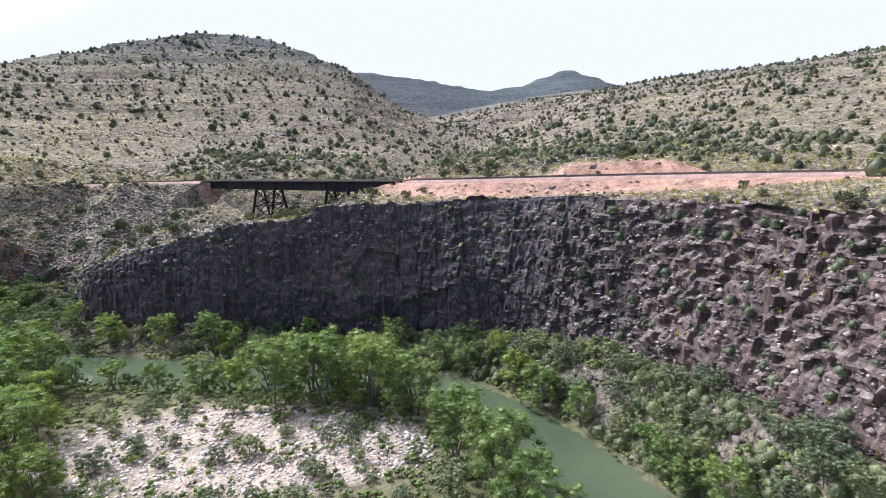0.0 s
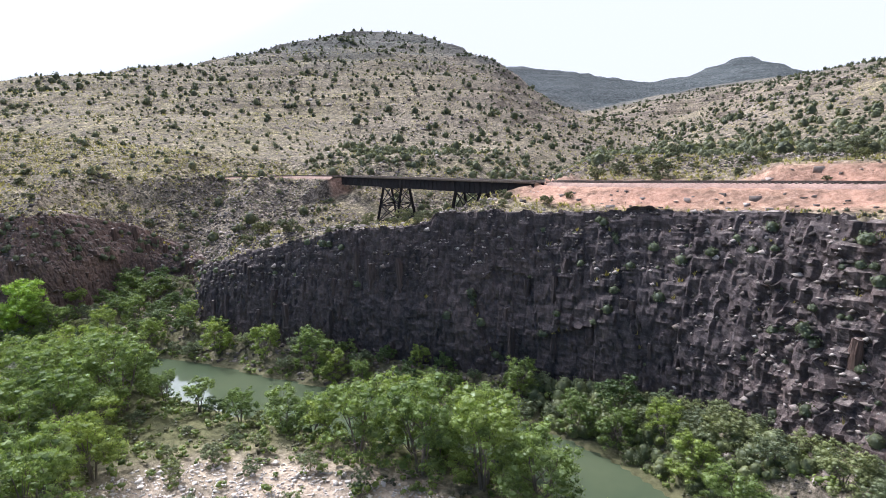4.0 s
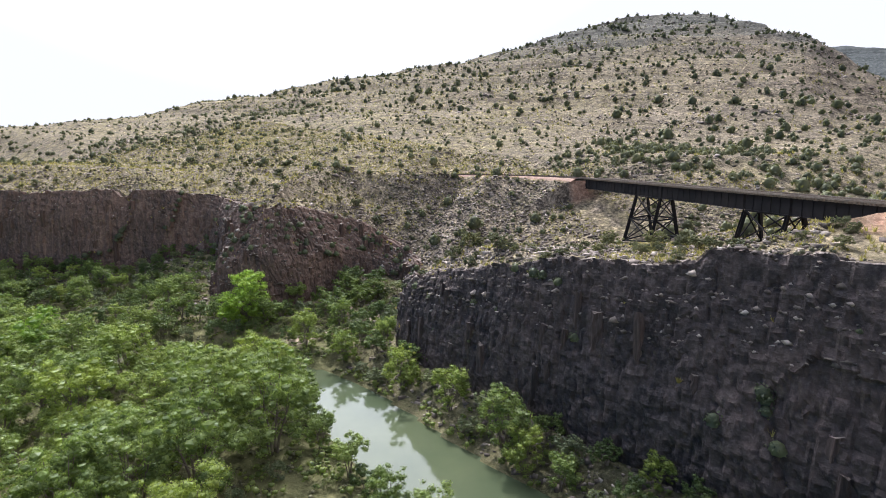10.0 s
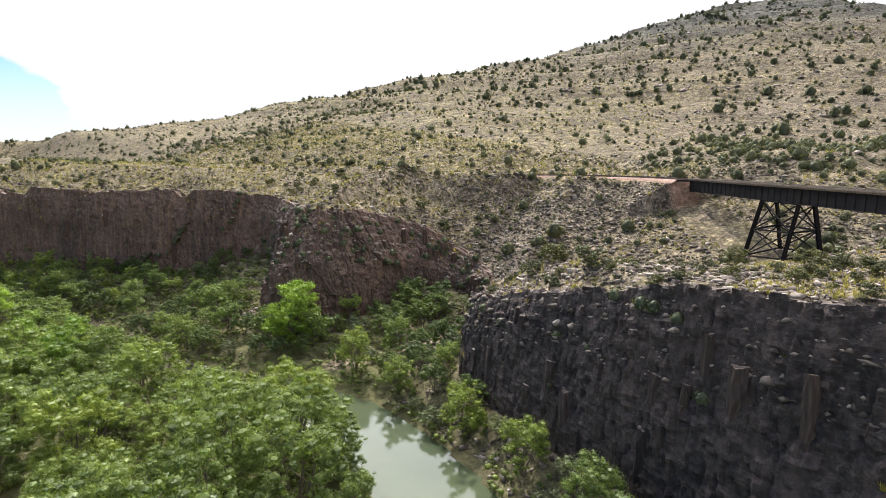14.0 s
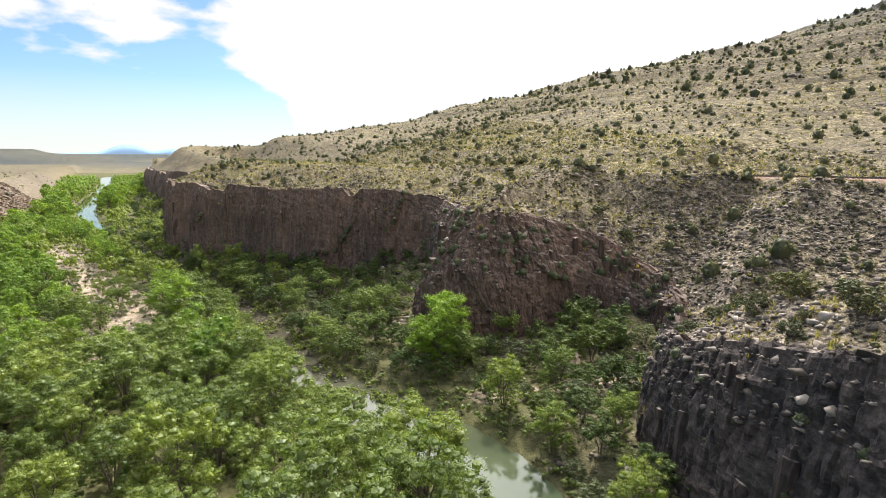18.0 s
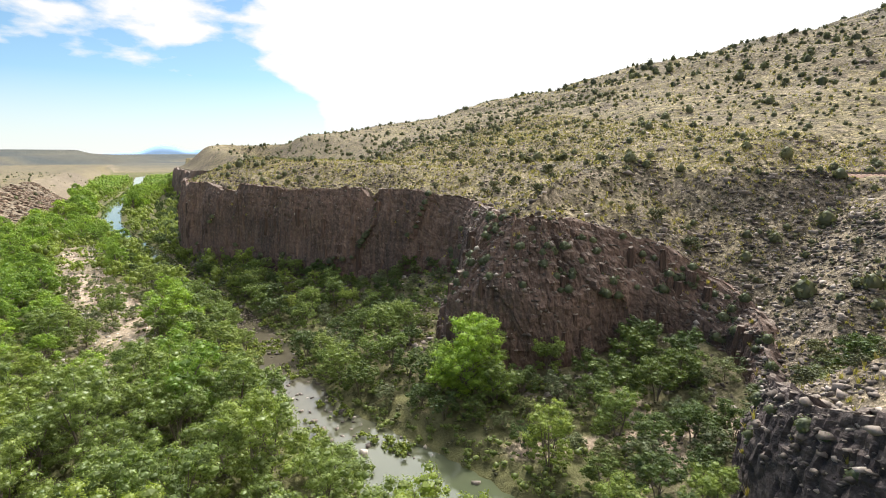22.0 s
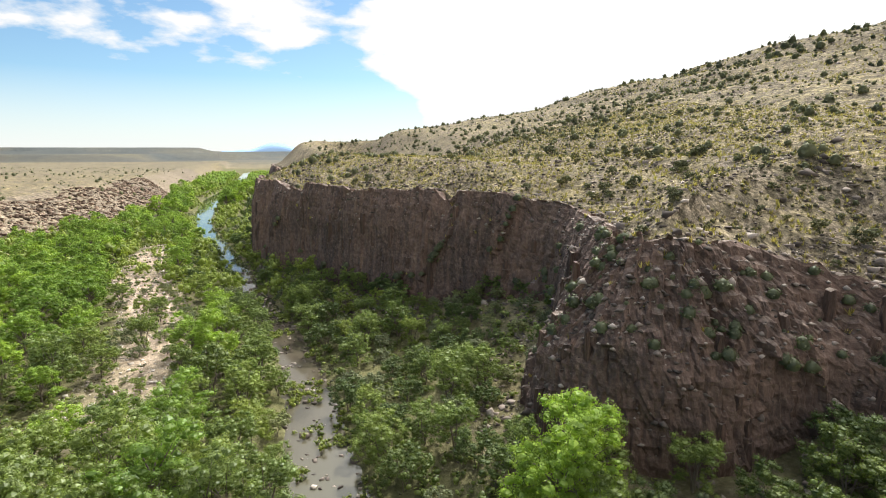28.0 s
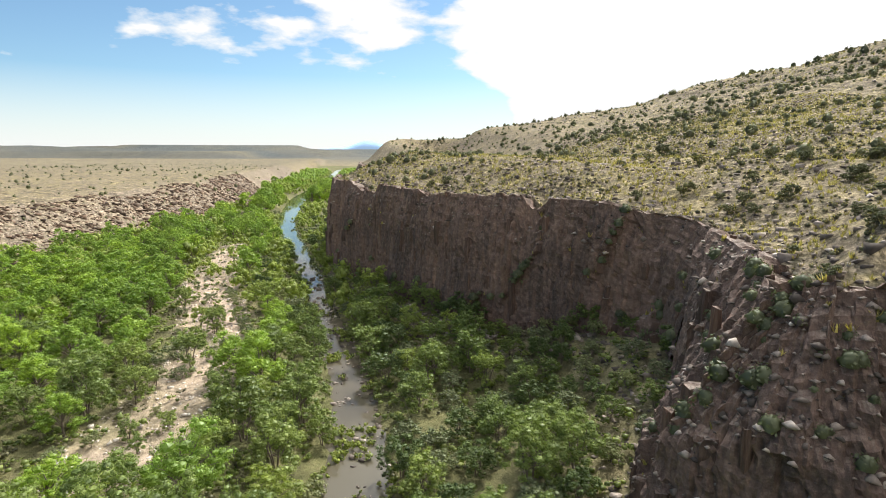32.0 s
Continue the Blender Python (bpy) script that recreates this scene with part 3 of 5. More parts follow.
def land(x, y, detail=False):
    x, y = np.asarray(x, float), np.asarray(y, float)
    cd, cs, crun, (back, foot, rim) = along(CLIFF, x, y)
    d = np.where(cs < 0, cd, -cd)
    low, rd, width, inside = lowland(x, y, np.where(d < 0, -d, 0), foot)
    up = upland(x, y)
    td, ts, _, (bed,) = along(TRACK, x, y)
    open_span = bridged(x, y)
    fill = bed - 0.75 - np.maximum(0, td - 3.0) * 0.62
    cut = bed - 0.75 + np.maximum(0, td - 3.6) * 0.75
    shaped = np.minimum(np.maximum(up, fill), np.maximum(cut, fill))
    up2 = np.where(open_span > 0.02, up, shaped)
    # west of the wash the track runs in a shallow cut
    up2 = up2 + 2.4 * step(2.6, 4.6, td) * step(15, 6, td) * step(-100, -109, x) * (y < track_line(x))
    z = low + (up2 - low) * step(back + 0.2, back + 1.5, d)
    z = np.where((up2 < low) & (d > 0), np.maximum(up2, 0.8), z)
    if not detail:
        return z
    return z, dict(d=d, back=back, rd=rd, width=width, inside=inside, td=td, gap=open_span, up=up2, low=low)


def height_at(x, y):
    return float(land(np.array([x]), np.array([y]))[0])


def mesh_from(name, verts, faces, mat, smooth=False):
    me = bpy.data.meshes.new(name)
    if isinstance(verts, np.ndarray) and isinstance(faces, np.ndarray):
        k = faces.shape[1]
        me.vertices.add(len(verts))
        me.vertices.foreach_set("co", verts.astype(np.float32).ravel())
        me.loops.add(faces.size)
        me.loops.foreach_set("vertex_index", faces.astype(np.int32).ravel())
        me.polygons.add(len(faces))
        me.polygons.foreach_set("loop_start", np.arange(len(faces), dtype=np.int32) * k)
        me.update(calc_edges=True)
    else:
        me.from_pydata(verts, [], faces)
    me.materials.append(mat)
    me.polygons.foreach_set("use_smooth", np.full(len(me.polygons), smooth, bool))
    me.update()
    return me


def grid_faces(nu, nv):
    i = np.arange(nu * nv).reshape(nu, nv)
    return np.stack([i[:-1, :-1], i[1:, :-1], i[1:, 1:], i[:-1, 1:]], -1).reshape(-1, 4)


def spread(parts):
    """Coordinates from (to, step) pieces: even within a piece."""
    out = [parts[0]]
    for to, size in parts[1:]:
        n = max(1, round((to - out[-1]) / size))
        out += list(np.linspace(out[-1], to, n + 1)[1:])
    return np.array(out)


def build_ground():
    xs = spread([-4600, (-2000, 90), (-900, 30), (-560, 12), (-330, 5), (-275, 2.2), (-150, 1.3), (45, 1.0), (90, 2), (300, 8), (800, 20), (2000, 150), (4600, 300)])
    ys = spread([-4600, (-2000, 130), (-700, 40), (-260, 12), (-80, 4), (20, 2), (50, 1.4), (180, 1.0), (280, 2.2), (560, 4.5), (800, 12), (1150, 16), (2000, 110), (4600, 350)])
    X, Y = np.meshgrid(xs, ys, indexing="ij")
    z, a = land(X, Y, True)
    # the land sinks to a wide plain with low mesas far off
    far = np.hypot(X + 60, Y - 80)
    plain = 13 + 26 * step(0.0, 0.12, fbm(X, Y, 1100, 51, 3)) * step(1400, 2300, far) + 40 * step(2900, 3700, far)
    away = step(1250, 1700, far)
    z = z * (1 - away) + plain * away
    rough = 0.18 * fbm(X, Y, 1.7, 61, 2) * step(6, 12, a["rd"])
    z = z + rough
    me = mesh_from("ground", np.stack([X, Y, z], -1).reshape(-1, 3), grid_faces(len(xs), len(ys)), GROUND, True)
    d, back = a["d"], a["back"]
    north = d > back
    slope = np.hypot(*np.gradient(z, xs, ys))
    low_ground = ~north & (a["inside"] < -2)
    n1 = fbm(X, Y, 18, 71, 3)
    bar = np.maximum(np.exp(-(((X + 25) / 25) ** 2 + ((Y - 60) / 11) ** 2) ** 2), np.exp(-((along(BAR, X, Y)[0] / 6.5) ** 4)))
    gravel = np.clip(bar * (1.15 + 1.6 * n1), 0, 1) * low_ground * (a["rd"] > a["width"] / 2 + 1)
    gravel = np.maximum(gravel, step(2.2, 1.2, along(SAND, X, Y)[0]))
    gravel = np.maximum(gravel, step(2.4, 1.2, along(WASH[:14], X, Y)[0]) * (along(WASH, X, Y)[0] < 3) * (Y < 122))
    fields = dict(
        grass=np.clip(0.8 + 0.6 * n1, 0, 1) * np.clip(1.45 - 1.0 * slope, 0.1, 1) * (1 - 0.25 * step(220, 380, Y)) * (0.62 + 0.38 * np.maximum(step(-85, -140, X), a["inside"] > 20)),
        scree=np.clip((step(0.55, 1.0, slope + 0.4 * n1) * 0.75 + 0.22 * step(-116, -106, X) * step(-52, -66, X) * step(114, 122, Y) * step(172, 160, Y) + 0.45 * step(170, 330, Y) * step(-0.3, 0.3, fbm(X, Y, 30, 77, 3))) * north + (0.35 + 0.6 * step(5, 15, X)) * step(12 + 9 * step(5, 15, X), 2, -d) * (d < 0) * (far < 700) + 0.85 * step(0.12, 0.4, slope + 0.15 * n1) * (a["inside"] > -4) * (far < 800), 0, 1),
        earth=np.clip((step(-22, -6, X) * step(10.5, 6, a["td"]) * north * (1 - a["gap"]) + 0.95 * step(-22, -60, X) * step(13, 6, a["td"]) * step(-0.15, 0.2, fbm(X, Y, 26, 73, 2)) * (Y > track_line(X)) * (1 - a["gap"])) * np.clip(0.9 + 0.8 * n1, 0, 1) + 0.8 * step(3.4, 2.2, a["td"]) * (1 - a["gap"]) * (1 - 0.7 * step(-100, -118, X)), 0, 1),
        gravel=gravel,
        silt=low_ground * (far < 1300) * (1 - gravel) * (1 - 0.85 * step(12, 20, X) * (a["rd"] > 7)) * (0.65 + 0.35 * step(3, 14, -d)),
        # blue-green tint on the far ranges, high summit, mesa top and distant plain
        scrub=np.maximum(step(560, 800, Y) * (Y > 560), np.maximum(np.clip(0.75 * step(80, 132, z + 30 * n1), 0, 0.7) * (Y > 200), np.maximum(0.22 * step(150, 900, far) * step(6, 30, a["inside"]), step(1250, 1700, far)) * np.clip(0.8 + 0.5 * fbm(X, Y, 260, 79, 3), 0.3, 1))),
    )
    fields["stony"] = np.clip(north * (1 - 0.8 * fields["earth"]) * (1 - 0.5 * step(-104, -125, X) * step(150, 120, Y)) + 0.7 * (a["inside"] > -4), 0, 1)
    fields["strata"] = np.clip(north * step(38, 60, z) * np.clip(0.75 + 1.2 * fbm(X, Y, 70, 83, 3), 0.15, 1), 0, 1)
    fields["scree"] = fields["scree"] * (1 - 0.75 * step(-104, -112, X) * north)
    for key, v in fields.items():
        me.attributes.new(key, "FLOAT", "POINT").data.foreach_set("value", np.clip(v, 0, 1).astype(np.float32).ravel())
    return tagged(new("ground", me), "dry stony hillside, river flats and distant desert plain", "ground", kind="structure")


def build_backdrop():
    mat, nt, bsdf = shader("hazed_glowing_range", 1.0, 0.0)
    # aerial haze is painted in as pale blue, and the range glows faintly
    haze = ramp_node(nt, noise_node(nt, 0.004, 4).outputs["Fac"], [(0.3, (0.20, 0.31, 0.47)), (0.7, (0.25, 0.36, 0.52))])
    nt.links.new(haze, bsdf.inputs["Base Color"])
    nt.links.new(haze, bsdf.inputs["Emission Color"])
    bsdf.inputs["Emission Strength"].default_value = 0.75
    w = np.linspace(radians(84), radians(118), 120)
    high = 52 + 72 * np.exp(-(((w - radians(98.2)) / 0.030) ** 2)) + 46 * np.exp(-(((w - radians(94.5)) / 0.022) ** 2)) + 22 * fbm(w * 1000, w * 0, 60, 85, 4)
    high = high * step(radians(84), radians(90), w) * step(radians(118), radians(104), w)
    x, y = -80 - 4550 * np.sin(w), 80 + 4550 * np.cos(w)
    V = np.stack([np.stack([x * f, y * f, g], -1) for f, g in ((1.0, high * 0 - 30), (1.0, high * 0.6), (1.008, high), (1.02, high * 0 - 30))], 1)
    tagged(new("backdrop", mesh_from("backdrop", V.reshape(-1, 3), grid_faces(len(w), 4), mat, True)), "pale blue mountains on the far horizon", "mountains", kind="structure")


build_backdrop()
BAR = rounded([(-128, 48, 0), (-146, 47, 0), (-166, 43, 0), (-200, 27, 0), (-228, 19, 0), (-256, 14, 0)])
build_ground()


def build_river():
    line = rounded(RIVER, 1)
    run = np.concatenate([[0], np.cumsum(np.hypot(*np.diff(line[:, :2], axis=0).T))])
    s = np.arange(0, run[-1], 2.0)
    px, py, w, sh = (np.interp(s, run, line[:, k]) for k in range(4))
    tx, ty = np.gradient(px), np.gradient(py)
    n = np.hypot(tx, ty)
    cross = np.linspace(-1, 1, 9)
    half = w / 2 + 2.0
    V = np.stack([px[:, None] - (ty / n * half)[:, None] * cross, py[:, None] + (tx / n * half)[:, None] * cross, np.zeros((len(s), 9))], -1)
    me = mesh_from("river", V.reshape(-1, 3), grid_faces(len(s), 9), WATER, True)
    me.attributes.new("shallow", "FLOAT", "POINT").data.foreach_set("value", np.repeat(sh, 9).astype(np.float32))
    tagged(new("river", me), "murky green river narrowing to brown shallows", "river", kind="structure")


build_river()


# ---- cliffs: a broken basalt face swept along the foot line ----
CLIFF_RUN = np.concatenate([[0], np.cumsum(np.hypot(*np.diff(CLIFF[:, :2], axis=0).T))])


def cliff_frame(s):
    px, py, back, foot, rim = (np.interp(s, CLIFF_RUN, CLIFF[:, c]) for c in range(5))
    ax, ay = (np.interp(s + 2.5, CLIFF_RUN, CLIFF[:, c]) - np.interp(s - 2.5, CLIFF_RUN, CLIFF[:, c]) for c in range(2))
    n = np.hypot(ax, ay)
    return px, py, back, foot, ay / n, -ax / n


def run_at(x, y):
    return float(along(CLIFF, np.array([x]), np.array([y]))[2][0])


def cells(x, y, wide, tall, seed):
    """Uneven cells of about that size: a random value for each cell, and the distance from its joint."""
    x, y = x / wide, y / tall
    ix, iy = np.floor(x), np.floor(y)
    first, second, value = np.full(x.shape, 9.0), np.full(x.shape, 9.0), np.zeros(x.shape)
    for a in (-1, 0, 1):
        for b in (-1, 0, 1):
            cx, cy = ix + a, iy + b
            d = np.hypot(cx + lattice(cx, cy, seed) - x, cy + lattice(cx, cy, seed + 1) - y)
            value = np.where(d < first, lattice(cx, cy, seed + 2), value)
            second = np.where(d < first, first, np.minimum(second, d))
            first = np.minimum(first, d)
    return 2 * value - 1, second - first


def build_cliff(name, start, end, size, rows, label, rough, seed):
    s = np.arange(start, end, size)
    px, py, back, foot, nx, ny = cliff_frame(s)
    top = land(px + nx * (back + 2.6), py + ny * (back + 2.6))
    base = np.minimum(foot - 2.5, top - 0.4)
    H = np.maximum(top - base, 0.4)
    t = np.linspace(0, 1, rows)[None, :]
    S, Z = np.repeat(s[:, None], rows, 1), base[:, None] + H[:, None] * t
    bluff = (step(-90, -98, px) * step(-130, -124, px))[:, None]
    patchy = 0.5 + 0.9 * fbm(s, s * 0, 22, seed + 15, 3)[:, None]
    broken = np.clip(np.maximum(step(2, 22, px)[:, None], np.maximum(0.55 * bluff, 0.55 * step(-70, -20, px)[:, None])) + 0.3 * (patchy - 0.5), 0.05, 1)
    # buttresses, columns parted by joints, blocks, chips
    v0, e0 = cells(S, Z * 0.6, 8.0, 9.0, seed)
    bent = S + 0.35 * fbm(S, Z, 4, seed + 3, 2)
    v1, e1 = cells(bent, Z, 1.25, 7.5, seed + 20)
    vb, eb = cells(S, Z + 0.8 * fbm(S, Z, 6, seed + 5, 2), 1.6, 0.75, seed + 30)
    v2, e2 = cells(S, Z, 0.8, 0.55, seed + 40)
    joint = step(0.14, 0.0, e1)
    out = 0.6 * v0 + (0.20 - 0.06 * broken) * v1 - 0.42 * joint * (1 - 0.5 * broken) + (0.08 + 0.17 * broken) * vb - 0.18 * broken * step(0.12, 0, eb) + (0.08 + 0.10 * broken) * v2 + (1.5 + 1.6 * step(2, 22, px)[:, None] + 1.4 * step(-130, -145, px)[:, None]) * fbm(S, Z * 0.35, 19, seed + 7, 3) + 0.18 * fbm(S, Z, 1.0, seed + 9, 2)
    # the upper part steps back in ledges; in places rubble fills them to a slope
    wave = 0.9 * cells(S, S * 0, 5.5, 1.0, seed + 13)[0] + 0.55 * cells(S, S * 0, 2.3, 1.0, seed + 14)[0] + 1.2 * fbm(S, Z * 0, 16, seed + 16, 2)
    start = np.clip(0.70 - 0.55 * broken + 0.10 * bluff + 0.18 * fbm(S, Z * 0, 9, seed + 17, 2), 0.08, 0.85)
    u = np.clip((t - start) / (1 - start), 0, 1)
    tiers = 4 + 4 * broken
    phase = u * tiers + wave
    ledge = (np.floor(phase) + step(0.74, 1.0, np.mod(phase, 1)) - np.floor(wave) - step(0.74, 1.0, np.mod(wave, 1))) / tiers
    filled = np.clip(2.2 * fbm(S, Z * 0, 12, seed + 19, 3) + 0.3, 0, 1) * broken
    firm = 0.25 + 0.65 * broken
    prof = (1 - firm) * t**1.25 + firm * (np.clip(ledge, 0, 1.1) * (1 - 0.7 * filled) + u * 0.7 * filled) * np.clip(u * 9, 0, 1)
    out = out * (1 - 0.45 * filled * step(0.0, 0.2, u))
    off = back[:, None] * prof - out * rough * np.clip(H / 7, 0.12, 1)[:, None] * (1 - 0.6 * step(0.86, 1.0, t))
    P = [np.stack([px[:, None] + nx[:, None] * off, py[:, None] + ny[:, None] * off, Z], -1)]
    lip = np.clip(H / 5, 0, 1)
    bump = cells(s, s * 0, 1.6, 1.0, seed + 60)[0] + 0.8 * fbm(s, s * 0, 1.2, seed + 61, 2)
    for inn, rise in ((0.4, 0.05), (1.0, -0.12), (1.8, -0.45), (2.9, -1.3)):
        o = back + inn - 0.5 * bump * lip
        g = land(px + nx * np.maximum(o, back + 2.5), py + ny * np.maximum(o, back + 2.5))
        P.append(np.stack([px + nx * o, py + ny * o, g + rise * lip + 0.45 * bump * lip * (rise > -0.3)], -1)[:, None])
    V = np.concatenate(P, 1)
    me = mesh_from(name, V.reshape(-1, 3), grid_faces(V.shape[0], V.shape[1]), BASALT)
    brown = np.maximum(0.75 * step(12, 40, px), step(-84, -92, px))
    me.attributes.new("brown", "FLOAT", "POINT").data.foreach_set("value", np.repeat(brown, V.shape[1]).astype(np.float32))
    ob = tagged(new(name, me), label, "cliff", kind="structure")
    FACES[name] = ob, V, rows, seed
    return ob


FACES = {}

S_B, S_C, S_D, S_E, S_F = run_at(12, 92), run_at(-87, 122.5), run_at(-134, 107.5), run_at(-262, 52), run_at(-640, -8)
build_cliff("cliff_east", run_at(58, -60), S_B, 0.33, 64, "broken terraced basalt slope with sunlit ledges", 1.0, 11)
build_cliff("cliff_main", S_B - 0.2, S_C, 0.27, 64, "dark columnar basalt cliff in shade above the river", 0.8, 12)
build_cliff("cliff_bluff", S_C - 0.2, S_D, 0.28, 52, "blunt basalt bluff with cracked columns beside the wash", 0.85, 13)
build_cliff("cliff_west", S_D - 0.2, S_E, 0.4, 46, "long sheer reddish-brown basalt cliff under the grassy slope", 0.9, 14)
build_cliff("cliff_far", S_E - 0.3, S_F, 2.0, 14, "low distant basalt cliff along the river", 1.0, 15)


# ---- railway ----
def part(name, bm, material, parent, label=""):
    if isinstance(bm, bpy.types.Mesh):
        me = bm
    else:
        me = bpy.data.meshes.new(name)
        bm.to_mesh(me)
        bm.free()
        me.materials.append(material)
    ob = new(name, me)
    ob.parent = parent
    if label:
        ob["label"] = label
    return ob


def thing(name, m, label, category, group="", kind=""):
    ob = new(name)
    ob.matrix_world = m
    ob.empty_display_size = 0.5
    return tagged(ob, label, category, group, kind)


def box(bm, size, at=(0, 0, 0), turn=None, bevel=0.0):
    m = Matrix.Translation(at) @ (turn.to_4x4() if turn else Matrix()) @ Matrix.Diagonal((*size, 1))
    made = bmesh.ops.create_cube(bm, size=1, matrix=m)
    if bevel:
        edges = list({e for vert in made["verts"] for e in vert.link_edges})
        bmesh.ops.bevel(bm, geom=edges, offset=bevel, segments=1, affect="EDGES")
    return bm


def beam(bm, p, q, w, h):
    """A bar from p to q, w wide and h deep."""
    p, q = Vector(p), Vector(q)
    return box(bm, (w, h, (q - p).length), (p + q) / 2, (q - p).to_track_quat("Z", "Y").to_matrix())


BX = (BRIDGE_B - BRIDGE_A).xy.normalized()
SPAN = (BRIDGE_B - BRIDGE_A).length
BRIDGE = Matrix(((BX.x, -BX.y, 0, BRIDGE_A.x), (BX.y, BX.x, 0, BRIDGE_A.y), (0, 0, 1, BRIDGE_A.z), (0, 0, 0, 1)))
GRADE = (BRIDGE_B.z - BRIDGE_A.z) / SPAN


def build_bridge():
    bm = bmesh.new()
    box(bm, (0.08, 0.20, 2.0))
    STIFF = bpy.data.meshes.new("stiffener")
    bm.to_mesh(STIFF)
    bm.free()
    STIFF.materials.append(STEEL)
    ob = thing("railway_bridge", BRIDGE, "dark steel plate-girder railway bridge on braced trestle towers", "bridge")
    top = lambda u: GRADE * u
    for side in (-1.1, 1.1):
        for a, b in ((0.0, 24.8), (24.9, 34.2), (34.3, 55.6), (55.7, 64.0), (64.1, SPAN)):
            bm = bmesh.new()
            beam(bm, (a, side, top(a) - 1.45), (b, side, top(b) - 1.45), 0.05, 2.1)
            for z in (-0.42, -2.48):
                beam(bm, (a, side, top(a) + z), (b, side, top(b) + z), 0.42, 0.06)
            g = part("girder", bm, STEEL, ob)
            n = max(3, round((b - a) / 1.6))
            for k in range(n + 1):
                u = a + 0.1 + (b - a - 0.2) * k / n
                part("stiffener", STIFF, STEEL, g).location = (u, side, top(u) - 1.45)
    for k in range(14):
        u = 2 + k * (SPAN - 4) / 13
        bm = bmesh.new()
        beam(bm, (u, -1.1, top(u) - 0.6), (u + 2.0, 1.1, top(u) - 2.2), 0.12, 0.12)
        beam(bm, (u, 1.1, top(u) - 0.6), (u + 2.0, -1.1, top(u) - 2.2), 0.12, 0.12)
        part("cross_brace", bm, STEEL, ob)
    tie = bmesh.new()
    box(tie, (0.24, 3.2, 0.26), bevel=0.015)
    tie_mesh = bpy.data.meshes.new("tie")
    tie.to_mesh(tie_mesh)
    tie.free()
    tie_mesh.materials.append(TIMBER)
    for k in range(int(SPAN / 0.55)):
        u = 0.3 + k * 0.55
        part("tie", tie_mesh, TIMBER, ob).location = (u, 0, top(u) - 0.25)
    for side in (-0.72, 0.72):
        bm = bmesh.new()
        for z, w, h in ((-0.10, 0.14, 0.03), (-0.03, 0.03, 0.14), (0.05, 0.075, 0.04)):
            beam(bm, (0, side, z), (SPAN, side, top(SPAN) + z), w, h)
        part("rail", bm, RAIL, ob, "rusty steel rail")
    for side in (-1.66, 1.66):
        bm = bmesh.new()
        beam(bm, (0, side, -0.02), (SPAN, side, top(SPAN) - 0.02), 0.2, 0.18)
        part("guard_timber", bm, TIMBER, ob)
    # trestle towers
    for a, b in ((25.2, 33.9), (56.0, 63.7)):
        ends = {}
        for u in (a, b):
            for side in (-1, 1):
                p = BRIDGE @ Vector((u, side * 3.4, 0))
                low = height_at(p.x, p.y) - BRIDGE_A.z + 0.35
                head = Vector((u, side * 1.1, top(u) - 2.55))
                drop = head.z - low
                foot = Vector((u + (-0.4 if u == a else 0.4) * drop / 9, side * (1.1 + 0.20 * drop), low))
                q = BRIDGE @ foot
                foot.z = height_at(q.x, q.y) - BRIDGE_A.z + 0.45
                ends[u, side] = head, foot
                bm = bmesh.new()
                beam(bm, head, foot, 0.46, 0.10)
                for off in (-0.2, 0.2):
                    beam(bm, head + Vector((off, 0, 0)), foot + Vector((off, 0, 0)), 0.06, 0.44)
                part("leg", bm, STEEL, ob)
                bm = bmesh.new()
                box(bm, (1.5, 1.5, 1.6), foot + Vector((0, 0, -0.75)), bevel=0.08)
                part("footing", bm, CONCRETE, ob, "pale concrete footing")
        pairs = [((a, -1), (a, 1)), ((b, -1), (b, 1)), ((a, -1), (b, -1)), ((a, 1), (b, 1))]
        tall = max((h - f).length for h, f in ends.values())
        levels = [0.0, 0.5, 0.97] if tall > 6 else [0.0, 0.95]
        for p, q in pairs:
            at = lambda key, t: ends[key][0].lerp(ends[key][1], t)
            for t in levels:
                bm = bmesh.new()
                beam(bm, at(p, t), at(q, t), 0.24, 0.24)
                part("strut", bm, STEEL, ob)
            for t0, t1 in zip(levels[:-1], levels[1:]):
                for m, n in ((p, q), (q, p)):
                    bm = bmesh.new()
                    beam(bm, at(m, t0), at(n, t1), 0.15, 0.15)
                    part("diagonal", bm, STEEL, ob)
    return ob


def build_abutment(u, face, wing, label):
    ob = thing("bridge_abutment", BRIDGE @ pose(u, 0, 0), label, "abutment")
    bm = bmesh.new()
    box(bm, (2.4, 5.2, 7.4), (-face * 1.3, 0, -6.25), bevel=0.08)
    part("breast_wall", bm, CONCRETE, ob)
    bm = bmesh.new()
    box(bm, (0.7, 5.2, 2.2), (-face * 2.2, 0, -1.6), bevel=0.05)
    part("back_wall", bm, CONCRETE, ob)
    for side in (-1, 1):
        bm = bmesh.new()
        a = [bm.verts.new(Vector((-face * x, side * y, z))) for x, y, z in ((0.3, 2.4, -0.6), (0.3, 2.4, -9.5), (wing, 3.6, -9.5), (wing, 3.6, -5.0), (2.0, 2.6, -0.6))]
        f = bm.faces.new(a)
        ext = bmesh.ops.extrude_face_region(bm, geom=[f])
        bmesh.ops.translate(bm, verts=[v for v in ext["geom"] if isinstance(v, bmesh.types.BMVert)], vec=(0, side * 0.6, 0))
        bmesh.ops.recalc_face_normals(bm, faces=bm.faces)
        part("wing_wall", bm, CONCRETE, ob)
    return ob


build_bridge()
build_abutment(-0.1, 1, 7.5, "tan concrete abutment with sloping wing walls at the bridge end")
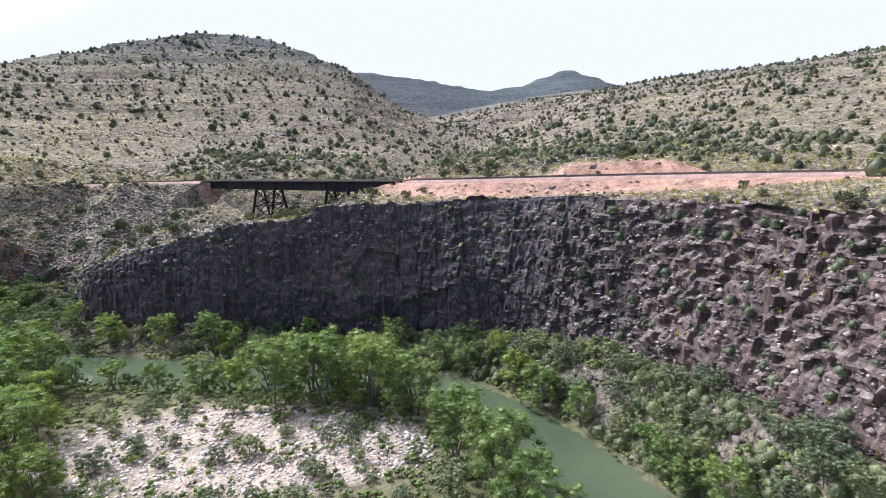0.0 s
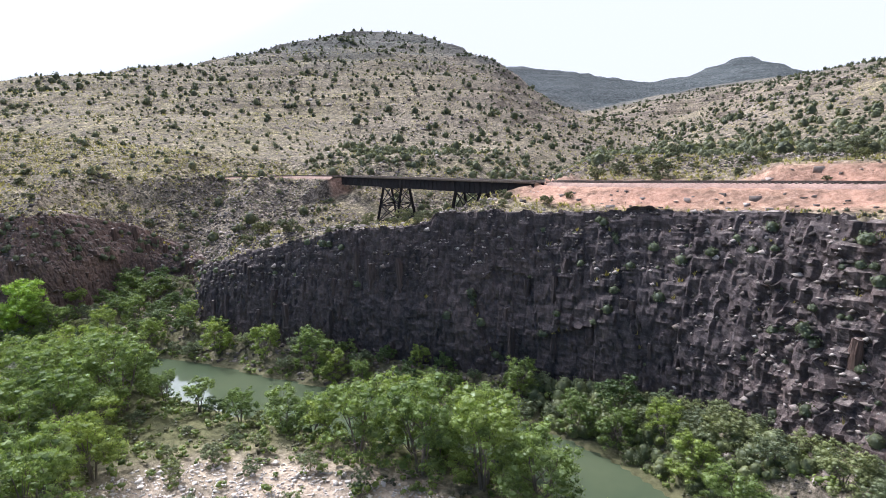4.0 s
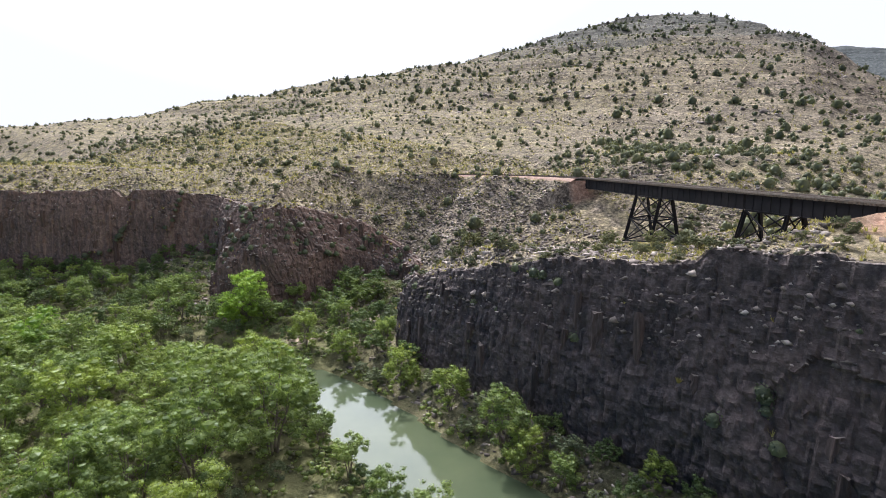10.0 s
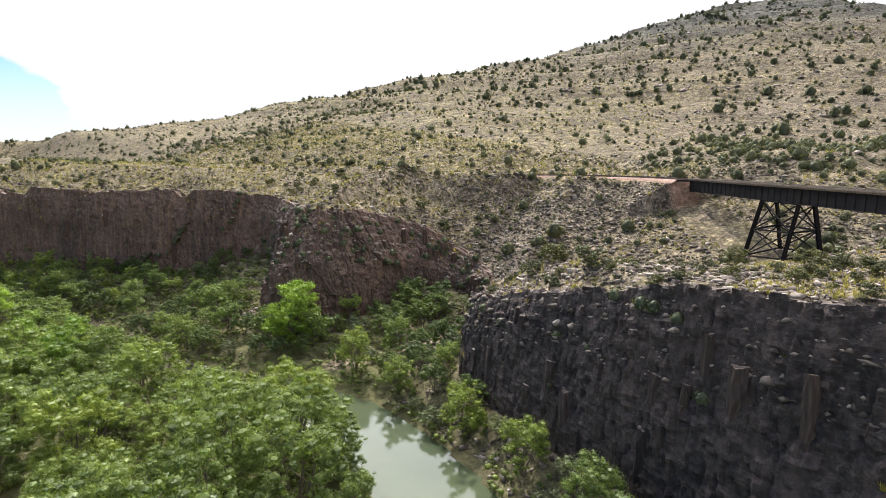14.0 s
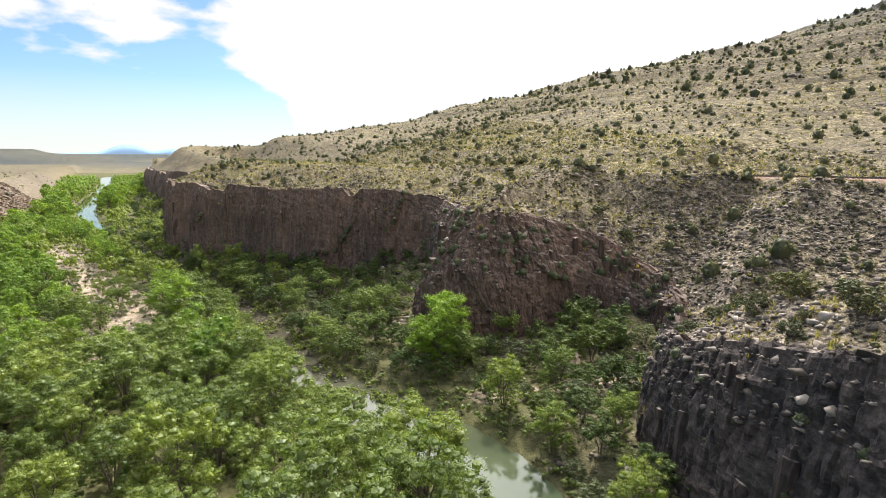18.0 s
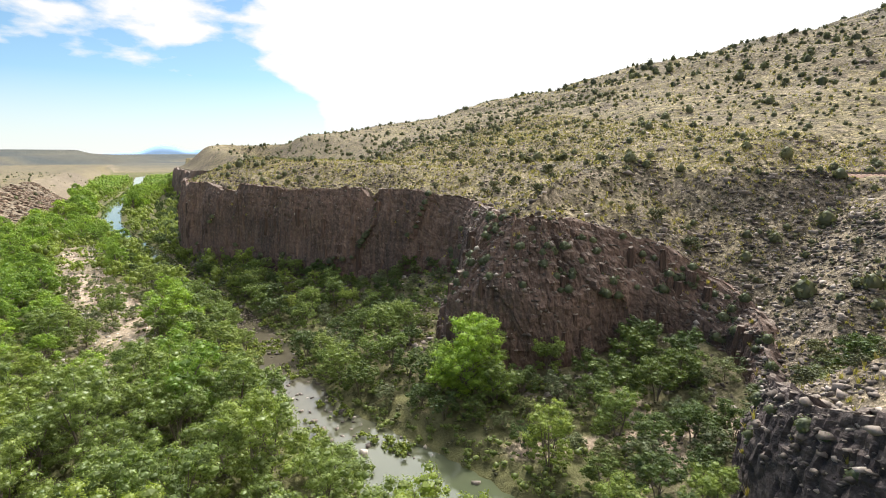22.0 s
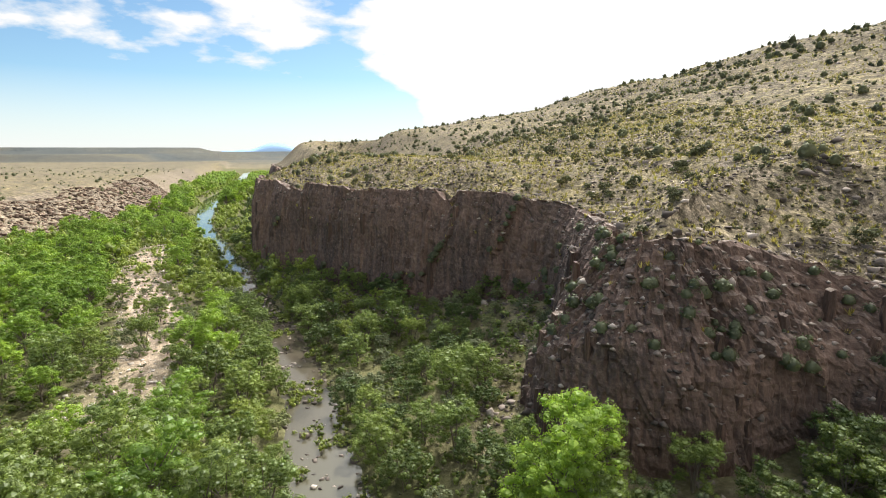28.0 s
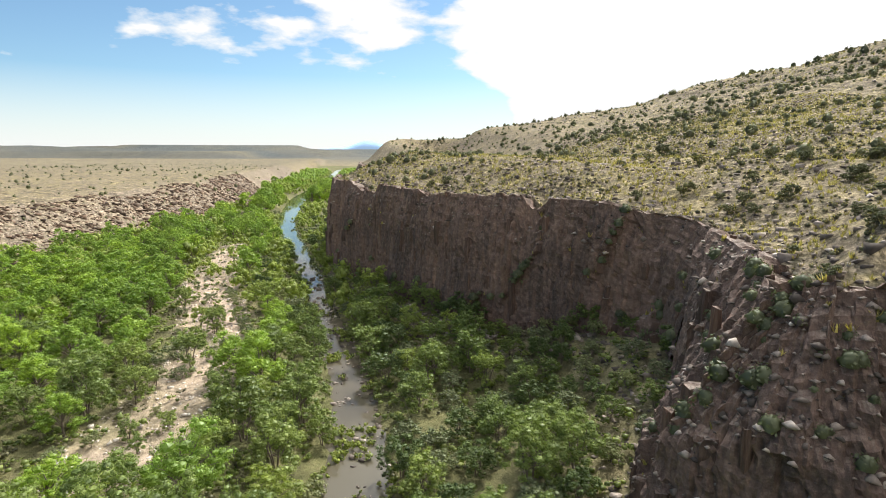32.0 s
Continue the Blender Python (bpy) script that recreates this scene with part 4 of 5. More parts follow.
build_abutment(SPAN + 0.1, -1, 5.0, "tan concrete abutment set in the pink embankment")


def build_track(name, a, b):
    run = np.concatenate([[0], np.cumsum(np.hypot(*np.diff(TRACK[:, :2], axis=0).T))])
    s = np.arange(a, b, 1.5)
    px, py, pz = (np.interp(s, run, TRACK[:, k]) for k in range(3))
    tx, ty = np.gradient(px), np.gradient(py)
    n = np.hypot(tx, ty)
    nx, ny = -ty / n, tx / n
    ob = tagged(new(name), "single railway track on pale ballast along the slope", "railway track", kind="structure")

    def swept(profile, material, part_name):
        prof = np.array(profile)
        V = np.stack([px[:, None] + nx[:, None] * prof[:, 0], py[:, None] + ny[:, None] * prof[:, 0], pz[:, None] + prof[:, 1]], -1)
        part(part_name, mesh_from(part_name, V.reshape(-1, 3), grid_faces(len(s), len(prof)), material), material, ob)

    swept([(-2.9, -1.0), (-2.2, -0.55), (-1.6, -0.26), (1.6, -0.26), (2.2, -0.55), (2.9, -1.0)], BALLAST, "ballast_bed")
    for side in (-0.72, 0.72):
        swept([(side - 0.05, -0.2), (side - 0.04, 0.06), (side + 0.04, 0.06), (side + 0.05, -0.2)], RAIL, "rail")
    bm = bmesh.new()
    for x, y, z, ux, uy in zip(px, py, pz, tx / n, ty / n):
        for k in (0.0, 0.75):
            box(bm, (0.24, 2.6, 0.2), (x + ux * k, y + uy * k, z - 0.22), Matrix(((ux, -uy, 0), (uy, ux, 0), (0, 0, 1))))
    tagged(part("ties", bm, TIMBER, ob), kind="stuff")


def track_run(x, y):
    return float(along(TRACK, np.array([x]), np.array([y]))[2][0])


build_track("railway_track_east", 0.0, track_run(-9, 115) - 1.0)
build_track("railway_track_west", track_run(-69, 166) + 1.0, track_run(-330, 95))


# ---- plants ----
def leaf_cloud(rng, centres, radii, count, size, flat=0.8, up=0.3, weight=1.0, inner=0.35, stray=0.5):
    """Small leaf-shaped cards in shells round the centres: vertices and faces."""
    share = np.prod(radii, 1) ** 0.67 * weight
    pick = rng.choice(len(centres), count, p=share / share.sum())
    way = rng.normal(size=(count, 3))
    way /= np.linalg.norm(way, axis=1)[:, None]
    r = rng.uniform(inner, 1.0, count) ** 0.45
    at = centres[pick] + way * radii[pick] * r[:, None]
    nrm = way + rng.normal(size=(count, 3)) * stray + np.array([0, 0, up])
    nrm /= np.linalg.norm(nrm, axis=1)[:, None]
    t = np.cross(nrm, rng.normal(size=(count, 3)))
    t /= np.linalg.norm(t, axis=1)[:, None]
    b = np.cross(nrm, t)
    s = size * rng.uniform(0.6, 1.4, count)[:, None]
    bend = nrm * s * 0.25
    V = np.stack([at - t * s, at - b * s * flat * 0.55 + bend, at + t * s, at + b * s * flat * 0.55 + bend], 1)
    i = np.arange(count)[:, None] * 4
    return V.reshape(-1, 3), np.concatenate([i + [0, 1, 3], i + [1, 2, 3]])


def ball(parts):
    bm = bmesh.new()
    bmesh.ops.create_icosphere(bm, subdivisions=parts, radius=1)
    bm.verts.index_update()
    V, F = np.array([v.co[:] for v in bm.verts]), np.array([[v.index for v in f.verts] for f in bm.faces])
    bm.free()
    return V, F


BALLS = {1: ball(1), 2: ball(2)}


def lumps(rng, centres, radii, parts, fill=0.8):
    """Dense hearts of foliage, uneven all round."""
    V0, F0 = BALLS[parts]
    VS, FS = [], []
    for k, (c, r) in enumerate(zip(centres, radii)):
        VS.append(c + V0 * r * fill * rng.uniform(0.72, 1.12, (len(V0), 1)))
        FS.append(F0 + k * len(V0))
    return np.vstack(VS), np.vstack(FS)


def tube(points, radii, sides=6):
    """A tapered limb through points."""
    pts = np.array(points, float)
    V, F = [], []
    for k, (p, r) in enumerate(zip(pts, radii)):
        d = pts[min(k + 1, len(pts) - 1)] - pts[max(k - 1, 0)]
        d /= np.linalg.norm(d) + 1e-9
        a = np.cross(d, [0.3, 0.9, 0.1])
        a /= np.linalg.norm(a) + 1e-9
        b = np.cross(d, a)
        for q in range(sides):
            w = 2 * math.pi * q / sides
            V.append(p + r * (math.cos(w) * a + math.sin(w) * b))
    for k in range(len(pts) - 1):
        for q in range(sides):
            F.append((k * sides + q, k * sides + (q + 1) % sides, (k + 1) * sides + (q + 1) % sides, (k + 1) * sides + q))
    return V, F


def merged(pieces):
    V, F, n = [], [], 0
    for v, f in pieces:
        V.extend([tuple(p) for p in v])
        F.extend([tuple(int(i) + n for i in face) for face in f])
        n = len(V)
    return V, F


def tree_meshes(seed, height, spread_, lobes, leaves, leaf, material, low=0.12, stems=1):
    rng = np.random.default_rng(seed)
    limbs, centres, radii = [], [], []
    r0 = 0.024 * height / math.sqrt(stems)
    stems_at = []
    for stem in range(stems):
        w = 2 * math.pi * (stem + rng.uniform(0, 0.5)) / stems
        lean = np.array([math.cos(w), math.sin(w)]) * (0.0 if stems == 1 else 0.30 * spread_) + rng.normal(size=2) * 0.06 * spread_
        fork = height * rng.uniform(0.30, 0.45)
        mid = np.array([lean[0] * 0.7, lean[1] * 0.7, fork])
        foot = lean * 0.15
        limbs.append(tube([(foot[0], foot[1], -0.5), (foot[0] + lean[0] * 0.2, foot[1] + lean[1] * 0.2, fork * 0.5), mid], [r0 * 1.25, r0, r0 * 0.8], 7))
        tip = np.array([lean[0] * 1.2, lean[1] * 1.2, height * rng.uniform(0.72, 0.9)])
        limbs.append(tube([mid, (mid + tip) / 2 + rng.normal(size=3) * 0.15, tip], [r0 * 0.75, r0 * 0.4, r0 * 0.1], 5))
        stems_at.append(mid)
        centres.append(tip - np.array([0, 0, 0.12 * height]))
        radii.append(np.array([0.42, 0.42, 0.36]) * spread_ * (1.25 if stems == 1 else 1.0))
    for k in range(lobes):
        mid = stems_at[k % stems]
        w = 2.4 * k + rng.uniform(0, 0.8)
        h = rng.uniform(low, 0.80)
        reach = spread_ * math.sqrt(max(0.1, 1 - (1.7 * (h - 0.38)) ** 2)) * rng.uniform(0.5, 0.8)
        c = np.array([reach * math.cos(w), reach * math.sin(w), height * h + 0.25 * spread_])
        limbs.append(tube([mid * [1, 1, min(1, h + 0.4)], (mid + c) / 2 + [0, 0, 0.2], c], [r0 * 0.5, r0 * 0.3, r0 * 0.1], 4))
        centres.append(c)
        radii.append(np.array([1, 1, 0.85]) * spread_ * rng.uniform(0.24, 0.42))
    # each limb bears several leafy lumps, and loose sprays break the outline
    core = list(zip(centres, radii))
    knots, sizes = [], []
    for c, r in core:
        for _ in range(8):
            d = rng.normal(size=3) + [0, 0, 0.25]
            d /= np.linalg.norm(d)
            knots.append(c + d * r * rng.uniform(0.5, 1.0))
            sizes.append(r * rng.uniform(0.24, 0.44) * [1, 1, 0.85])
    knots, sizes = np.array(knots), np.array(sizes)
    V, F = leaf_cloud(rng, knots, sizes * 1.2, leaves, leaf, inner=0.45, stray=0.55)
    V2, F2 = leaf_cloud(rng, knots, sizes * 1.5, leaves // 7, leaf, inner=0.5, stray=0.8)
    V3, F3 = lumps(rng, knots, sizes, 1, 0.72)
    crown = np.vstack([V, V2, V3]), np.vstack([F, F2 + len(V), F3 + len(V) + len(V2)])
    return mesh_from("trunk", *merged(limbs), BARK), mesh_from("crown", *crown, material)


def stand(name, meshes, x, y, size, turn, label, category, group, z=None):
    base = height_at(x, y) if z is None else z
    ob = thing(name, pose(x, y, base, 0, 0, turn) @ Matrix.Diagonal((size, size, size, 1)), label, category, group)
    part("trunk", meshes[0], BARK, ob)
    part("crown", meshes[1], None, ob)
    return ob


WILLOWS = [tree_meshes(100 + k, 6.4 + 0.5 * (k % 3), 3.3, 14, 8000, 0.082, LEAF_WILLOW, 0.08, stems=2 + k % 3) for k in range(6)]
BRIGHTS = [tree_meshes(200 + k, 7.2, 3.4, 17, 8000, 0.088, LEAF_BRIGHT, 0.14) for k in range(3)]
GREYS = [tree_meshes(300 + k, 3.2, 2.3, 11, 4200, 0.062, LEAF_GREY, 0.0, stems=3) for k in range(4)]
DOME = [tree_meshes(260, 7.4, 3.6, 34, 16000, 0.09, LEAF_BRIGHT, 0.06)]
DARKS = [tree_meshes(450 + k, 5.0, 3.0, 13, 5200, 0.088, LEAF_OAK, 0.02, stems=3) for k in range(3)]
BUSHES = [tree_meshes(400 + k, 1.25, 1.0, 13, 1500, 0.055, LEAF_SHRUB, -0.15, stems=3) for k in range(5)]


class Spacing:
    """Keeps plants apart."""

    def __init__(self, cell):
        self.cell, self.seen = cell, {}

    def free(self, x, y, gap):
        i, j = int(x // self.cell), int(y // self.cell)
        for a in (-1, 0, 1):
            for b in (-1, 0, 1):
                for px, py, pg in self.seen.get((i + a, j + b), ()):
                    if math.hypot(px - x, py - y) < (gap + pg) / 2:
                        return False
        self.seen.setdefault((i, j), []).append((x, y, gap))
        return True


def riverside():
    rng = np.random.default_rng(7)
    room = Spacing(9.0)
    spots = []

    def put(kind, x, y, size):
        spots.append((kind, x, y, size))

    # trees that stand out
    for kind, x, y, size in ((4, -102.5, 95, 1.33), (3, -99, 117, 1.15), (3, -96, 121.5, 1.0), (3, -101.5, 119.5, 0.95), (3, -92.5, 119, 1.0), (3, -99, 110, 0.85), (3, -133, 60, 1.4), (0, -17, 71, 1.6), (0, -24, 71, 1.45), (0, -10, 70, 1.5), (0, -4, 67, 1.3), (0, -20, 77, 1.35), (0, -12, 77, 1.35), (0, 1, 56, 1.2), (0, 5, 51, 1.35), (0, 7, 44, 1.2), (0, -42, 94, 1.05), (0, -52, 96, 0.85), (0, -60, 75, 1.5), (0, -67, 79, 1.45), (0, -59, 66, 1.5), (0, -66, 70, 1.5), (0, -74, 82, 1.4), (0, -73, 73, 1.5), (0, -62, 97, 0.9), (0, -86, 97, 0.9), (0, -76, 97.5, 0.85)):
        room.free(x, y, 5)
        put(kind, x, y, size)
    # the thicket in the wash, and shrubs on the slope below the western cliff
    wx, wy = rng.uniform(-104, -62, 900), rng.uniform(98, 132, 900)
    for x, y, h, gap in zip(wx, wy, land(wx, wy), along(WASH, wx, wy)[0]):
        bare = along(SAND, np.array([x]), np.array([y]))[0][0]
        ahead = along(SAND, np.array([x - 2.6]), np.array([y + 2.6]))[0][0]
        if 2.2 < gap < 11 and h < 9.5 and bare > 2.4 and ahead > 1.8 and room.free(x, y, 3.3):
            put(3 if rng.random() < 0.4 else 2, x, y, rng.uniform(0.55, 1.05))
    wx, wy = rng.uniform(-156, -124, 500), rng.uniform(82, 108, 500)
    for x, y, h in zip(wx, wy, land(wx, wy)):
        if 3.5 < h < 16.5 and room.free(x, y, 2.8):
            put(3 if rng.random() < 0.25 else 2, x, y, rng.uniform(0.4, 0.85))
    # the shaded bank below the cliffs, and the stony bank to the east
    wx, wy = rng.uniform(-262, 48, 9000), rng.uniform(28, 108, 9000)
    z, a = land(wx, wy, True)
    for x, y, d, edge in zip(wx, wy, a["d"], a["rd"] - a["width"] / 2):
        if not (-22 < d < -0.6) or edge < (2.8 if -106 < x < -74 else 1.2) or y < 28:
            continue
        if x > 6:
            if room.free(x, y, 2.0 if edge > 4 else 2.9):
                put(0 if edge < 3 else 2, x, y, rng.uniform(0.5, 1.15) if edge > 4 else rng.uniform(0.55, 0.85))
        elif room.free(x, y, 3.0 if edge < 5 else 3.3):
            put((0, 2, 3)[rng.choice(3, p=(0.62, 0.2, 0.18) if edge < 4 else (0.12, 0.25, 0.63) if x > -84 else (0.35, 0.35, 0.30))], x, y, rng.uniform(0.55, 0.95))
    N = 9000
    xs, ys = np.concatenate([rng.uniform(-330, 40, N), rng.uniform(-900, -330, 4000)]), np.concatenate([rng.uniform(-50, 125, N), rng.uniform(-130, 60, 4000)])
    N += 4000
    z, a = land(xs, ys, True)
    bar_d = along(BAR, xs, ys)[0]
    for k in range(N):
        x, y, d, rd, w, ins = xs[k], ys[k], a["d"][k], a["rd"][k], a["width"][k], a["inside"][k]
        edge = rd - w / 2
        if d > -2 or ins > -3 or edge < (2.4 if -106 < x < -70 else 0.8):
            continue
        north = ys[k] > np.interp(x, [-330, -257, -181, -125, -84, -60, -13, 9, 24], [7, 32, 58, 72, 86.5, 88.5, 83, 66, 10])
        pebbly = bar_d[k] < 7 or ((x + 25) / 25) ** 2 + ((y - 59) / 11) ** 2 < 1
        if pebbly:
            if rng.random() < 0.7 and room.free(x, y, 3.2):
                put(0 if x < -100 and rng.random() < 0.45 else 2, x, y, rng.uniform(0.3, 0.8))
            continue
        if -56 < x < -28 and 62 < y < 83 and not north:
            if rng.random() < 0.6 and room.free(x, y, 3.0):
                put(2, x, y, rng.uniform(0.3, 0.6))
            continue
        if x > -38 and not north and edge > 5:
            if rng.random() < 0.7 and room.free(x, y, 3.4):
                put(2, x, y, rng.uniform(0.5, 1.0))
            continue
        if edge < 5:
            if room.free(x, y, 3.4):
                put(0 if rng.random() < 0.8 else 2, x, y, rng.uniform(0.55, 0.95))
        elif north:
            if room.free(x, y, 3.8):
                put((0, 2, 3)[rng.choice(3, p=(0.4, 0.35, 0.25))] if x < 5 else 2, x, y, rng.uniform(0.6, 1.05))
        else:
            kind = 1 if rng.random() < step(-95, -165, x) * 0.75 else 0
            if room.free(x, y, 4.3):
                put(kind, x, y, rng.uniform(0.8, 1.4) if x > -115 else rng.uniform(0.65, 1.15) if x > -320 else rng.uniform(0.8, 1.7))
    names = (("willow_tree", WILLOWS, "green riverside willow tree with several stems", "tree", "riverside willows"), ("cottonwood_tree", BRIGHTS, "bright green leafy cottonwood tree", "tree", "riverside cottonwoods"), ("mesquite_shrub", GREYS, "grey-green spreading mesquite shrub", "shrub", "mesquite shrubs"), ("ash_tree", DARKS, "dark green bushy tree in the sandy wash", "tree", "wash trees"), ("cottonwood_tree", DOME, "large domed bright green cottonwood beside the bluff", "tree", ""))
    zs = land(np.array([s[1] for s in spots]), np.array([s[2] for s in spots]))
    # the stretch that the flight passes nearest keeps single trees; the rest is woodland
    rank = [math.hypot(max(0, abs(x + 60) - 90), max(0, abs(y - 70) - 32)) for _, x, y, _ in spots]
    keep, far = [0] * 5, [[], [], [], [], []]
    for k in np.argsort(rank):
        kind, x, y, size = spots[k]
        name, meshes, label, category, group = names[kind]
        if keep[kind] < 290:
            keep[kind] += 1
            stand(name, meshes[rng.integers(len(meshes))], x, y, size, rng.uniform(0, 360), label, category, group, float(zs[k]) - 0.05)
        else:
            far[kind].append((x, y, float(zs[k]), size, rng.uniform(0, 6.28)))
    return far


FAR_TREES = riverside()


def scatter(name, rows, protos, material, label, category):
    """One mesh of many small plants or stones: rows of x, y, z, size, turn; protos of vertices and triangles."""
    rng = np.random.default_rng(len(rows))
    VS, FS, n = [], [], 0
    rows = np.array(rows)
    which = rng.integers(len(protos), size=len(rows))
    for p, (V, F) in enumerate(protos):
        r = rows[which == p]
        if not len(r):
            continue
        c, s = np.cos(r[:, 4])[:, None], np.sin(r[:, 4])[:, None]
        x, y, z = V[:, 0][None], V[:, 1][None], V[:, 2][None]
        W = np.stack([(x * c - y * s) * r[:, 3:4] + r[:, 0:1], (x * s + y * c) * r[:, 3:4] + r[:, 1:2], z * r[:, 3:4] + r[:, 2:3]], -1)
        VS.append(W.reshape(-1, 3))
        FS.append((F[None] + (np.arange(len(r)) * len(V))[:, None, None]).reshape(-1, F.shape[1]) + n)
        n += len(r) * len(V)
    V, F = np.vstack(VS).astype(np.float32), np.vstack(FS).astype(np.int32)
    me = bpy.data.meshes.new(name)
    me.vertices.add(len(V))
    me.vertices.foreach_set("co", V.ravel())
    k = F.shape[1]
    me.loops.add(F.size)
    me.loops.foreach_set("vertex_index", F.ravel())
    me.polygons.add(len(F))
    me.polygons.foreach_set("loop_start", np.arange(len(F), dtype=np.int32) * k)
    me.materials.append(material)
    me.update(calc_edges=True)
    return tagged(new(name, me), label, category, kind="stuff")


def clump(seed, height, width, count, leaf, up=0.4):
    rng = np.random.default_rng(seed)
    lobes = 7 if count > 100 else 3
    c = np.stack([rng.normal(size=lobes) * width * 0.30, rng.normal(size=lobes) * width * 0.30, rng.uniform(0.2, 0.75, lobes) * height], -1)
    r = rng.uniform(0.75, 1.2, (lobes, 1)) * ([width * 0.21, width * 0.21, height * 0.21] if count > 100 else [width * 0.3, width * 0.3, height * 0.32])
    V, F = leaf_cloud(rng, c, r * 1.1, count, leaf, up=up, inner=0.6, stray=0.45)
    V2, F2 = lumps(rng, c, r, 1, 0.72)
    return np.vstack([V, V2]), np.vstack([F, F2 + len(V)])


def dome(seed, height, width, count, leaf):
    """A rounded desert bush: a lumpy heart wrapped in leaf cards."""
    rng = np.random.default_rng(seed)
    rings, sides = ((0.0, 0.72), (0.35, 0.95), (0.75, 0.6)), 7
    V = [(width * 0.42 * r * rng.uniform(0.75, 1.15) * math.cos(6.283 * (q + 0.5 * k) / sides), width * 0.42 * r * rng.uniform(0.75, 1.15) * math.sin(6.283 * (q + 0.5 * k) / sides), height * h * 0.85 * rng.uniform(0.9, 1.1)) for k, (h, r) in enumerate(rings) for q in range(sides)]
    V.append((0, 0, height * 0.82))
    F = []
    for k in range(2):
        for q in range(sides):
            a, b, c, d = k * sides + q, k * sides + (q + 1) % sides, (k + 1) * sides + (q + 1) % sides, (k + 1) * sides + q
            F += [(a, b, c), (a, c, d)]
    F += [(2 * sides + q, 2 * sides + (q + 1) % sides, 3 * sides) for q in range(sides)]
    w, up = rng.uniform(0, 6.283, count), rng.uniform(0.0, 1.0, count)
    way = np.stack([np.cos(w) * np.sqrt(1 - up**2), np.sin(w) * np.sqrt(1 - up**2), up], -1)
    at = way * [width * 0.46, width * 0.46, height * 0.86] * rng.uniform(0.8, 1.12, (count, 1)) + [0, 0, height * 0.08]
    nrm = way + rng.normal(size=(count, 3)) * 0.45
    nrm /= np.linalg.norm(nrm, axis=1)[:, None]
    t = np.cross(nrm, rng.normal(size=(count, 3)))
    t /= np.linalg.norm(t, axis=1)[:, None]
    b = np.cross(nrm, t)
    z = leaf * rng.uniform(0.6, 1.4, count)[:, None]
    L = np.stack([at - t * z, at - b * z * 0.6, at + t * z, at + b * z * 0.6], 1).reshape(-1, 3)
    i = np.arange(count)[:, None] * 4 + len(V)
    return np.vstack([np.array(V), L]), np.vstack([np.array(F), np.concatenate([i + [0, 1, 3], i + [1, 2, 3]])])


def tuft(seed, blades, height, width):
    rng = np.random.default_rng(seed)
    V, F = [], []
    for k in range(blades):
        w, lean = rng.uniform(0, 6.28), rng.uniform(0.1, 0.9) * width
        a = np.array([math.cos(w), math.sin(w), 0])
        b = np.array([-a[1], a[0], 0]) * width * 0.13
        root, tip = a * rng.uniform(0, 0.25) * width, a * lean + [0, 0, height * rng.uniform(0.6, 1.1)]
        V += [root - b, root + b, tip]
        F.append((3 * k, 3 * k + 1, 3 * k + 2))
    return np.array(V), np.array(F)


def stone(seed, flat=0.6):
    rng = np.random.default_rng(seed)
    bm = bmesh.new()
    pts = np.sign(rng.normal(size=(11, 3))) * rng.uniform(0.55, 1.0, (11, 3)) ** 0.6
    pts *= 0.72 * rng.uniform(0.8, 1.1, (11, 1)) * [1, rng.uniform(0.6, 0.95), flat * rng.uniform(0.7, 1.2)]
    for q in pts:
        bm.verts.new(q)
    hull = bmesh.ops.convex_hull(bm, input=bm.verts)
    bmesh.ops.delete(bm, geom=[v for v in bm.verts if not v.link_faces], context="VERTS")
    bmesh.ops.triangulate(bm, faces=bm.faces)
    bm.verts.index_update()
    V, F = np.array([v.co[:] for v in bm.verts]), np.array([[v.index for v in f.verts] for f in bm.faces])
    bm.free()
    return V, F


def chip(seed):
    """A plain angular rock of eight faces."""
    rng = np.random.default_rng(seed)
    V = np.array([(1, 0, 0), (0, 0.8, 0), (-1, 0, 0), (0, -0.8, 0), (0, 0, 0.55), (0, 0, -0.4)]) * rng.uniform(0.7, 1.2, (6, 1)) + rng.normal(size=(6, 3)) * 0.15
    return V, np.array([(0, 1, 4), (1, 2, 4), (2, 3, 4), (3, 0, 4), (1, 0, 5), (2, 1, 5), (3, 2, 5), (0, 3, 5)])


FAR_WILLOW = [clump(500 + k, 6.5, 6.0, 300, 0.3) for k in range(4)]
FAR_GREY = [clump(520 + k, 3.0, 4.2, 150, 0.24) for k in range(3)]
for rows, protos, mat, name, label in ((FAR_TREES[0], FAR_WILLOW, LEAF_WILLOW, "woodland", "dense green riverside woodland"), (FAR_TREES[1], FAR_WILLOW, LEAF_BRIGHT, "woodland", "bright green cottonwood woodland along the river"), (FAR_TREES[2], FAR_GREY, LEAF_GREY, "scrubland", "grey-green scrub on the river flats")):
    if rows:
        scatter(name, rows, protos, mat, label, "woodland")


